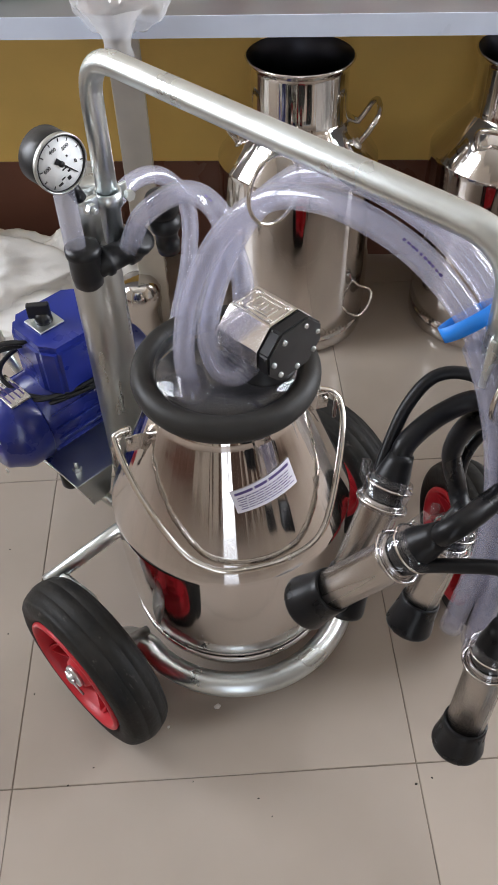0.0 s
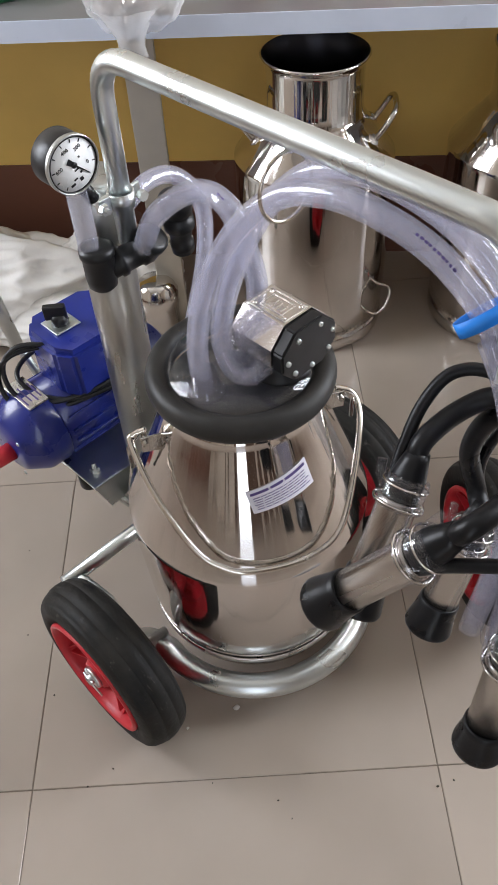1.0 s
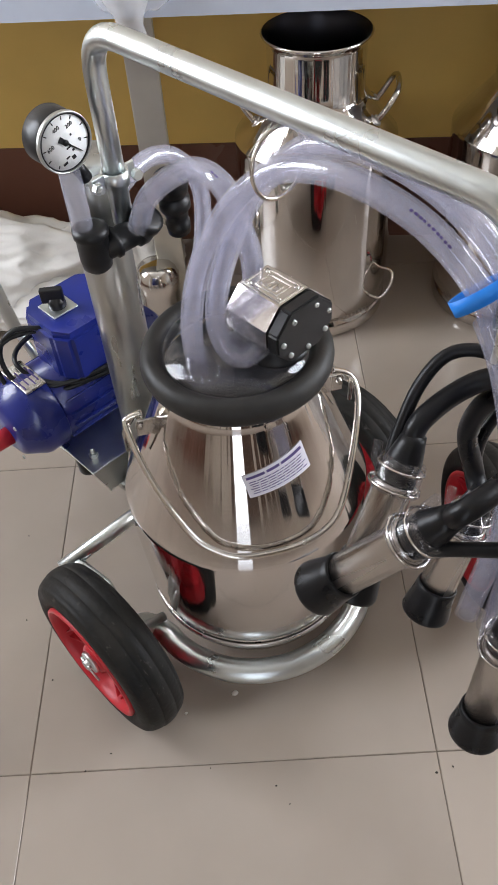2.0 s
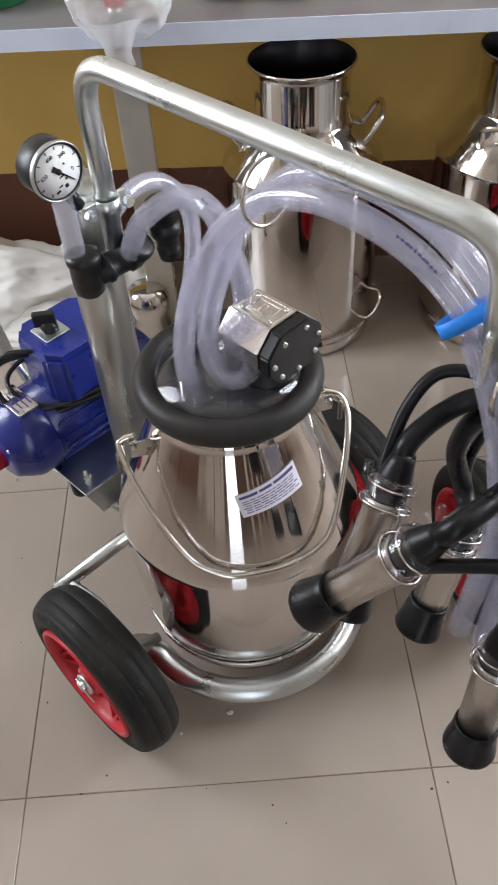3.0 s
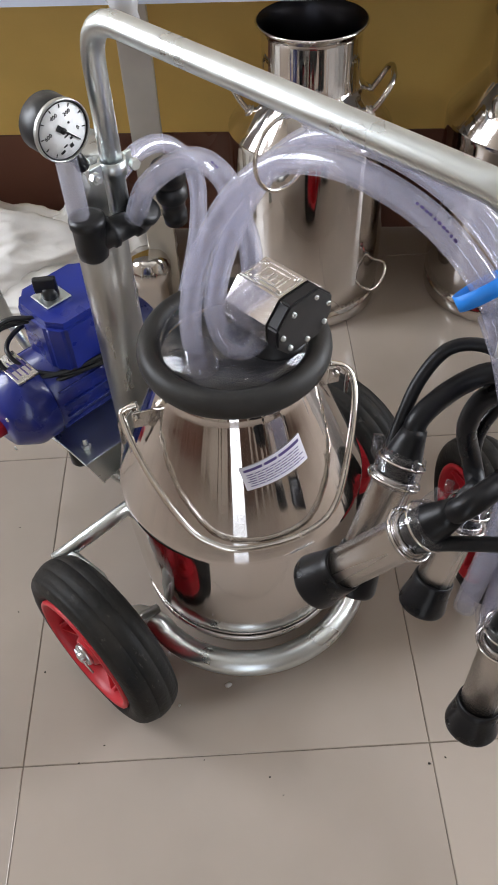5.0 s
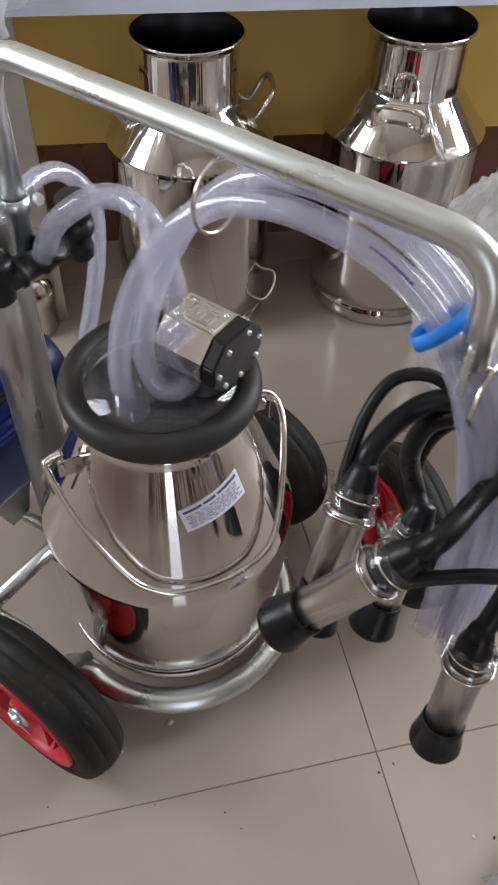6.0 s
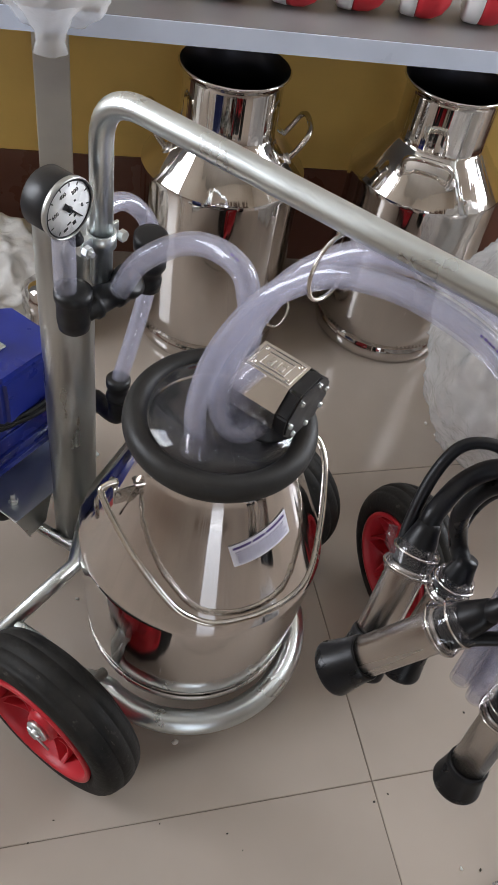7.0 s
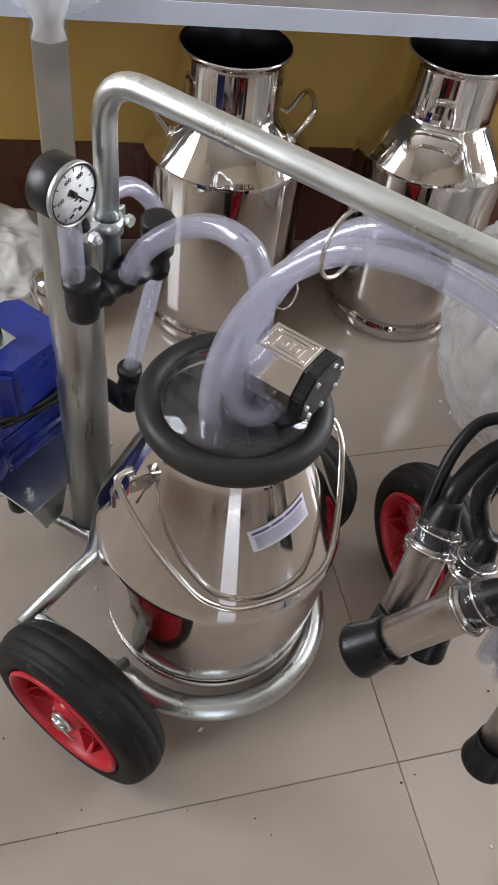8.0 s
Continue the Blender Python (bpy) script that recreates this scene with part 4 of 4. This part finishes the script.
ends = [cup(a, b) for a, b in CUPS]
V3 = Vector
rubber("milk_tube", [ends[0][0] - ends[0][1] * 0.01, ends[0][0] + ends[0][1] * 0.02, V3((0.378, -0.020, 0.652)), V3((0.388, 0.035, 0.664)), cw], 0.0108, "thick black rubber tube")
rubber("milk_tube", [ends[1][0] - ends[1][1] * 0.01, ends[1][0] + ends[1][1] * 0.015, V3((0.276, 0.035, 0.640)), V3((0.298, 0.062, 0.655)), V3((0.340, 0.066, 0.665)), cw], 0.0108)
rubber("milk_tube", [ends[2][0] - ends[2][1] * 0.01, V3((0.300, 0.062, 0.525)), V3((0.288, 0.055, 0.580)), V3((0.300, 0.062, 0.628)), V3((0.340, 0.070, 0.652)), cw], 0.0108)
rubber("milk_tube", [ends[3][0] - ends[3][1] * 0.01, V3((0.434, -0.020, 0.560)), V3((0.428, 0.010, 0.620)), V3((0.412, 0.040, 0.655)), cw], 0.0108)
rubber("pulse_tube", [V3((0.345, -0.112, 0.600)), V3((0.362, -0.097, 0.606)), V3((0.400, -0.075, 0.620)), V3((0.450, -0.050, 0.640)), V3((0.462, 0.0, 0.660)), V3((0.430, 0.050, 0.675)), cw], 0.0068, "thin black rubber tube")
rubber("pulse_tube", [V3((0.258, -0.034, 0.585)), V3((0.252, -0.016, 0.606)), V3((0.248, 0.015, 0.645)), V3((0.256, 0.045, 0.671)), V3((0.282, 0.066, 0.676)), V3((0.318, 0.070, 0.668)), cw], 0.0066)
rubber("pulse_tube", [V3((0.330, 0.060, 0.445)), V3((0.318, 0.066, 0.480)), V3((0.296, 0.070, 0.54)), V3((0.305, 0.080, 0.60)), V3((0.345, 0.085, 0.645)), cw], 0.0064)
rubber("pulse_tube", [V3((0.452, -0.036, 0.455)), V3((0.470, -0.020, 0.462)), V3((0.500, 0.02, 0.50)), V3((0.495, 0.06, 0.58)), V3((0.44, 0.07, 0.65)), cw], 0.0064)
bm = B()
lathe(bm, [(0, -0.040), (0.030, -0.038), (0.040, -0.028), (0.042, -0.008), (0.044, -0.004), (0.044, 0.004), (0.040, 0.008), (0.030, 0.026), (0.012, 0.034), (0.010, 0.050), (0, 0.050)], 36)
part("claw", bm, M_BLACK, cluster, "black plastic claw bowl")
bm = B()
sweep(bm, spline([(0.0, 0.0, 0.048), (0.012, 0.0, 0.062), (0.0, 0.0, 0.076), (-0.014, -0.02, 0.080), (-0.032, -0.045, 0.090)], 6), 0.003, 8)
part("hanging_hook", bm, M_WIRE, cluster, "bent wire hook")

# thin tubes of the hanging bundle, their ends fanned out, and the blue tie
for du, dv, zl, r in ((-0.018, 0.004, 0.43, 0.0095), (0.030, -0.006, 0.45, 0.0105), (0.010, 0.024, 0.40, 0.0095), (-0.036, -0.014, 0.455, 0.0115), (-0.028, 0.012, 0.425, 0.0110), (-0.010, -0.020, 0.470, 0.0115)):
    hose("bundle_hose", [(0.318 + dv * 0.2, du * 0.25, 0.778), (0.342 + dv * 0.3, 0.004 + du * 0.3, 0.735), (0.366 + dv * 0.5, 0.016 + du * 0.5, 0.66), (0.384 + dv * 0.7, 0.018 + du * 0.7, 0.57), (0.394 + dv, du * 1.3, zl)],
         r, "clear hose end hanging in a bundle")
bm = B()
c0 = Vector((0.298, 0.007, 0.785))
d = Vector((0.66, 0.0, -0.75)).normalized()
e1 = Vector((0.36, 0.80, 0.48))
e1 = (e1 - d * e1.dot(d)).normalized()
e2 = d.cross(e1)
ring = [c0 + e1 * 0.0255 * math.cos(a) + e2 * 0.0155 * math.sin(a) for a in np.linspace(0, 2 * math.pi, 41)[:-1]]
inner = []
for p in ring:
    inner.append([bm.verts.new(p + d * h + (p - c0).normalized() * o) for h, o in ((-0.0065, 0), (0.0065, 0), (0.0065, 0.0012), (-0.0065, 0.0012))])
for i in range(40):
    a, b = inner[i], inner[(i + 1) % 40]
    for k in range(4):
        bm.faces.new((a[k], a[(k + 1) % 4], b[(k + 1) % 4], b[k])).smooth = True
solid("hose_tie", bm, M_TIE, "bright blue plastic strap round the clear hoses", "strap", TROLLEY)

# ---------------------------------------------------------------- handles of the milk cans
def can_handle(can, angle):
    q = Matrix.Translation((0, 0, 0.0235)) @ Matrix.Rotation(math.radians(angle), 4, "Z")
    bm = B()
    pts = [(0.118, -0.046, 0.430), (0.134, -0.047, 0.452), (0.147, -0.045, 0.474), (0.155, -0.030, 0.485), (0.157, 0.0, 0.487), (0.155, 0.030, 0.485), (0.147, 0.045, 0.474), (0.134, 0.047, 0.452), (0.118, 0.046, 0.430)]
    sweep(bm, [q @ p for p in spline(pts, 6)], 0.0055, 12)
    h = part("side_handle", bm, M_WIRE, can, "bent steel rod handle")
    for s in (-1, 1):
        bm = B()
        n = q.to_3x3() @ Vector((0.72, 0, 0.70))
        p = q @ Vector((0.1150, s * 0.046, 0.4335))
        lathe(bm, [(0, 0.002), (0.013, 0.002), (0.015, 0.0), (0.015, -0.006), (0, -0.006)], 20, aim(p, n))
        prism(bm, ngon(0.0065, 6), 0.002, 0.006, aim(p, n))
        part("handle_pad", bm, M_SATIN, h)


def low_handle(can, angle):
    q = Matrix.Rotation(math.radians(angle), 4, "Z")
    bm = B()
    sweep(bm, [q @ p for p in spline([(0.160, 0.022, 0.132), (0.186, 0.022, 0.134), (0.198, 0.008, 0.124), (0.198, -0.010, 0.104), (0.186, -0.022, 0.088), (0.160, -0.022, 0.084)], 6)], 0.0035, 10)
    part("foot_handle", bm, M_WIRE, can)


can_handle(CAN1, -7)
can_handle(CAN1, 172)
low_handle(CAN1, -40)
can_handle(CAN2, 240)
can_handle(CAN2, 60)

# ---------------------------------------------------------------- crumpled things
def crumple(bm, centre, radii, seed, amp=0.18, freq=3.0, flat=None, level=5, ridge=0.5):
    res = bmesh.ops.create_icosphere(bm, subdivisions=level, radius=1)
    off = Vector((seed * 3.1, seed * 1.7, seed * 5.3))
    for v in res["verts"]:
        n = v.co.copy()
        big = noise.noise(n * freq * 0.5 + off)
        cre = 1 - abs(noise.noise(n * freq + off * 2)) * 2
        fin = 1 - abs(noise.noise(n * freq * 2.6 + off * 3)) * 2
        k = 1 + amp * (big + ridge * (cre - 0.5) + ridge * 0.4 * (fin - 0.5))
        v.co = Vector((n.x * radii[0], n.y * radii[1], n.z * radii[2])) * k + Vector(centre)
        if flat is not None and v.co.z < flat:
            v.co.z = flat + 0.0005
    for f in bm.faces:
        f.smooth = True
    return bm


for seed, c, r in ((1, (-0.55, 1.17, 0.07), (0.30, 0.15, 0.15)), (2, (-0.24, 1.19, 0.05), (0.16, 0.13, 0.14)), (4, (-0.92, 1.14, 0.07), (0.24, 0.18, 0.15)), (6, (-0.44, 1.11, 0.03), (0.22, 0.11, 0.08))):
    bm = B()
    crumple(bm, c, r, seed, 0.20, 2.0, 0.001, 6, 0.7)
    solid("plastic_sack", bm, M_SACK, "crumpled empty white woven plastic sack", "sack", group="heap of white sacks")

bm = B()
lathe(bm, [(0, 0), (0.036, 0), (0.038, 0.004), (0.038, 0.062), (0.041, 0.066), (0.041, 0.092), (0.038, 0.096), (0.036, 0.104), (0.026, 0.114), (0, 0.118)], 36)
solid("steel_jar", bm, M_STEEL, "small shiny steel jar with domed lid on the floor", "jar", pose(-0.142, 1.065, 0) @ Matrix.Scale(1.25, 4))

# clear bag tied over the shelf edge
bag = empty("plastic_bag", BACK @ pose(-0.108, 0.985, 0.675), "clear plastic bag with red object hung over the shelf edge", "bag")
bm = B()
crumple(bm, (0.012, 0.020, 0.078), (0.088, 0.042, 0.080), 9, 0.14, 2.4, None, 5, 0.6)
part("film", bm, M_FILM, bag, "crinkled clear film")
bm = B()
lathe(bm, [(0.026, -0.028), (0.022, -0.010), (0.024, 0.004), (0.040, 0.030), (0.060, 0.055)], 40)
for v in bm.verts:
    k = 1 + 0.18 * noise.noise(v.co * 60 + Vector((3, 1, 4)))
    v.co.x *= k
    v.co.y *= k * 0.8
part("gathered_neck", bm, M_FILM, bag)
bm = B()
lathe(bm, [(0, 0), (0.016, 0), (0.018, 0.003), (0.018, 0.028), (0, 0.03)], 24, Matrix.Translation((0.0, 0.035, 0.058)))
part("red_cap", bm, M_RED, bag, "red plastic cap inside the bag")
bm = B()
lathe(bm, [(0, 0), (0.013, 0), (0.013, 0.014), (0, 0.014)], 20, Matrix.Translation((0.0, 0.030, 0.043)))
part("steel_cap", bm, M_SATIN, bag)

# goods on the shelf
bm = B()
box(bm, (X0 + X1) / 2, 1.175, 0.7035, X1 - X0 - 0.03, 0.335, 0.003)
part("shelf_mat", bm, M_SHELFTOP, SHELF, "dark grey shelf surface")


def float_ball(x, y, turn):
    root = empty("plastic_float", BACK @ pose(x, y, 0.705, 0, 0, turn), "red and white round plastic container on the shelf", "container", "row of red and white containers")
    bm = B()
    ax = aim((0, 0, 0.050), (1, 0, 0))
    lathe(bm, [(0, 0.050), (0.020, 0.047), (0.036, 0.037), (0.046, 0.020), (0.049, 0.002), (0.0485, -0.010), (0, -0.010)], 32, ax)
    part("red_end", bm, M_RED, root, "red plastic end")
    bm = B()
    lathe(bm, [(0, -0.0105), (0.0495, -0.0105), (0.050, -0.020), (0.049, -0.034), (0.044, -0.040), (0, -0.041)], 32, ax)
    part("white_end", bm, M_WHITE, root, "white plastic end")
    return root


for k in range(9):
    float_ball(0.07 + 0.118 * k, 1.128 - 0.004 * (k % 3), -20 + 5 * (k % 2))
bm = B()
lathe(bm, [(0, 0.0), (0.105, 0.0), (0.115, 0.006), (0.150, 0.11), (0.158, 0.114), (0.158, 0.120), (0.148, 0.116), (0.108, 0.01), (0, 0.006)], 48)
solid("green_basin", bm, M_GREEN, "dark green plastic basin on the shelf", "basin", BACK @ pose(-0.40, 1.19, 0.7055))

# ---------------------------------------------------------------- second machine in plastic wrap
second = empty("wrapped_milking_machine", pose(0.424, 0.296, 0), "second milking machine still wrapped in clear plastic", "milking machine")
make_wheel(second, 0.0, 0.0, 1).matrix_local = aim((0, 0, 0.139), (-0.985, -0.14, 0))
bm = B()
lathe(bm, [(0, 0.08), (0.15, 0.08), (0.16, 0.10), (0.166, 0.33), (0.16, 0.345), (0.105, 0.50), (0.10, 0.53), (0.115, 0.54), (0.115, 0.56), (0, 0.565)], 48, Matrix.Translation((0.46, 0.34, 0)))
part("bucket", bm, M_SATIN, second)
bm = B()
sweep(bm, bend_line([(0.33, 0.52, 0.08), (0.33, 0.52, 0.80), (0.66, 0.18, 0.80), (0.66, 0.18, 0.70)], 0.06), 0.0128, 14)
part("handle", bm, M_ZINC, second)
bm = B()
crumple(bm, (0.44, 0.33, 0.28), (0.30, 0.27, 0.29), 12, 0.10, 3.6, 0.002, 6, 0.75)
part("plastic_wrap", bm, M_WRAP, second, "crinkled clear plastic wrap")

# wrapped cups lying near on the floor
bm = B()
crumple(bm, (0.500, -0.283, 0.05), (0.12, 0.10, 0.075), 21, 0.45, 3.5, 0.002, 5, 0.9)
pile = solid("wrapped_rubber_part", bm, M_FILM, "dark rubber part wrapped in clear plastic film", "packed part")
bm = B()
crumple(bm, (0.502, -0.283, 0.048), (0.108, 0.088, 0.064), 23, 0.2, 2.5, 0.003, 4, 0.4)
part("rubber_part", bm, M_RUBBER, pile, "black rubber part")

# bright tube of a stand leaning behind the motor
bm = B()
sweep(bm, [(-0.60, -0.048, 0.60), (-0.60, -0.030, 0.40), (-0.60, -0.014, 0.262)], 0.0125, 16)
sweep(bm, [(-0.60, -0.016, 0.275), (-0.60, 0.045, 0.002)], 0.0085, 14)
solid("stand_tube", bm, M_ZINC, "bright telescopic metal tube leaning on the floor", "tube", TROLLEY)

# ---------------------------------------------------------------- doorway and window frames
bm = B()
for x in (DX0 + 0.03, DX1 - 0.03):
    box(bm, x, Y0 - 0.03, DZ / 2, 0.06, 0.08, DZ, 0.004)
box(bm, (DX0 + DX1) / 2, Y0 - 0.03, DZ - 0.03, DX1 - DX0 - 0.13, 0.08, 0.06, 0.004)
solid("door_1", bm, M_FRAME, "dark wooden frame of an open doorway", "door frame", kind="structure")
# unseen panels added beside the doorway so the steel mirrors dark streaks
for k, (x, w) in enumerate(((DX1 + 0.13, 0.20), (DX1 + 0.46, 0.26), (DX1 + 0.80, 0.16), (DX1 + 1.16, 0.30), (DX0 - 0.10, 0.12), (DX0 - 0.42, 0.14))):
    bm = B()
    box(bm, x, Y0 + 0.03, 1.07, w, 0.04, 2.10, 0.006)
    box(bm, x, Y0 + 0.055, 1.60, w * 0.6, 0.02, 0.80, 0.006)
    box(bm, x, Y0 + 0.055, 0.55, w * 0.6, 0.02, 0.80, 0.006)
    solid("door_%d" % (k + 2), bm, M_FRAME, "unseen dark panel added for streaks in the steel", "door", kind="structure")
bm = B()
for k in range(4):
    box(bm, X0 - 0.03, WY0 + 0.02 + (WY1 - WY0 - 0.04) * k / 3, (WZ0 + WZ1) / 2, 0.06, 0.035, WZ1 - WZ0, 0.003)
solid("window_1", bm, M_FRAME, "dark wooden frame of an unseen window", "window frame", kind="structure")
# bars of the added opening on the right, out of view
bm = B()
for k in range(4):
    box(bm, X1 + 0.03, RY0 + 0.02 + (RY1 - RY0 - 0.04) * k / 3, (RZ0 + RZ1) / 2, 0.06, 0.035, RZ1 - RZ0, 0.003)
solid("unseen_window_2", bm, M_FRAME, "dark wooden frame of an unseen window", "window frame", kind="structure")

# ---------------------------------------------------------------- crumbs on the floor
SPECKS = [(-0.182, 0.024, 2), (0.080, -0.062, 1.6), (-0.286, 0.147, 2.4), (-0.345, 0.259, 2), (-0.368, 0.435, 2), (0.294, -0.030, 3), (0.424, -0.149, 3.4),
          (0.491, 0.081, 3), (0.319, -0.023, 2.4), (0.062, -0.036, 2.2), (-0.218, 0.0, 2.4), (-0.033, -0.006, 1.6)]
for k, (x, y, r) in enumerate(SPECKS):
    bm = B()
    crumple(bm, (0, 0, r * 0.0003), (r * 0.0007, r * 0.0005, r * 0.0003), 30 + k, 0.4, 2, 0.0, 2)
    solid("dirt_crumb", bm, M_DIRT, "tiny dark dirt crumb on the floor", "dirt", pose(x, y, 0.0005, 0, 0, 40 * k), "crumbs on the floor")
for k, (x, y, r) in enumerate(((0.006, 0.107, 5), (-0.07, 0.079, 2.5), (0.396, -0.142, 2.5), (-0.125, 0.377, 3), (0.67, 0.685, 4), (0.66, 0.72, 4))):
    bm = B()
    crumple(bm, (0, 0, r * 0.0003), (r * 0.0011, r * 0.0008, r * 0.0005), 50 + k, 0.5, 2, 0.0, 2)
    solid("plastic_chip", bm, M_CHIP, "tiny pale chip on the floor", "chip", pose(x, y, 0.0005, 0, 0, 55 * k), "chips on the floor")

# ---------------------------------------------------------------- floor tiles
S, G, H = 0.6, 0.0007, 0.008
h = S / 2 - G
verts = [(sx * (h - o), sy * (h - o), z) for o, z in ((0, -H), (0, -0.0009), (0.0009, 0.0)) for sx, sy in ((-1, -1), (1, -1), (1, 1), (-1, 1))]
faces = [(8, 9, 10, 11)] + [(4 * r + k, 4 * r + (k + 1) % 4, 4 * r + 4 + (k + 1) % 4, 4 * r + 4 + k) for r in (0, 1) for k in range(4)]
tile_mesh = bpy.data.meshes.new("tile")
tile_mesh.from_pydata(verts, [], faces)
tile_mesh.materials.append(M_TILE)
for i in range(-3, 4):
    for j in range(-5, 3):
        x, y = 0.6 * i, 0.3 + 0.6 * j
        # tiles along the walls are cut to the room
        xa, xb = max(x - 0.3, X0), min(x + 0.3, X1)
        ya, yb = max(y - 0.3, Y0), min(y + 0.3, Y1 + 0.25)
        if xb - xa < 0.02 or yb - ya < 0.02:
            continue
        ob = new("tile", tile_mesh)
        ob.parent = FLOOR
        ob.location = ((xa + xb) / 2, (ya + yb) / 2, 0)
        ob.scale = ((xb - xa) / S, (yb - ya) / S, 1)
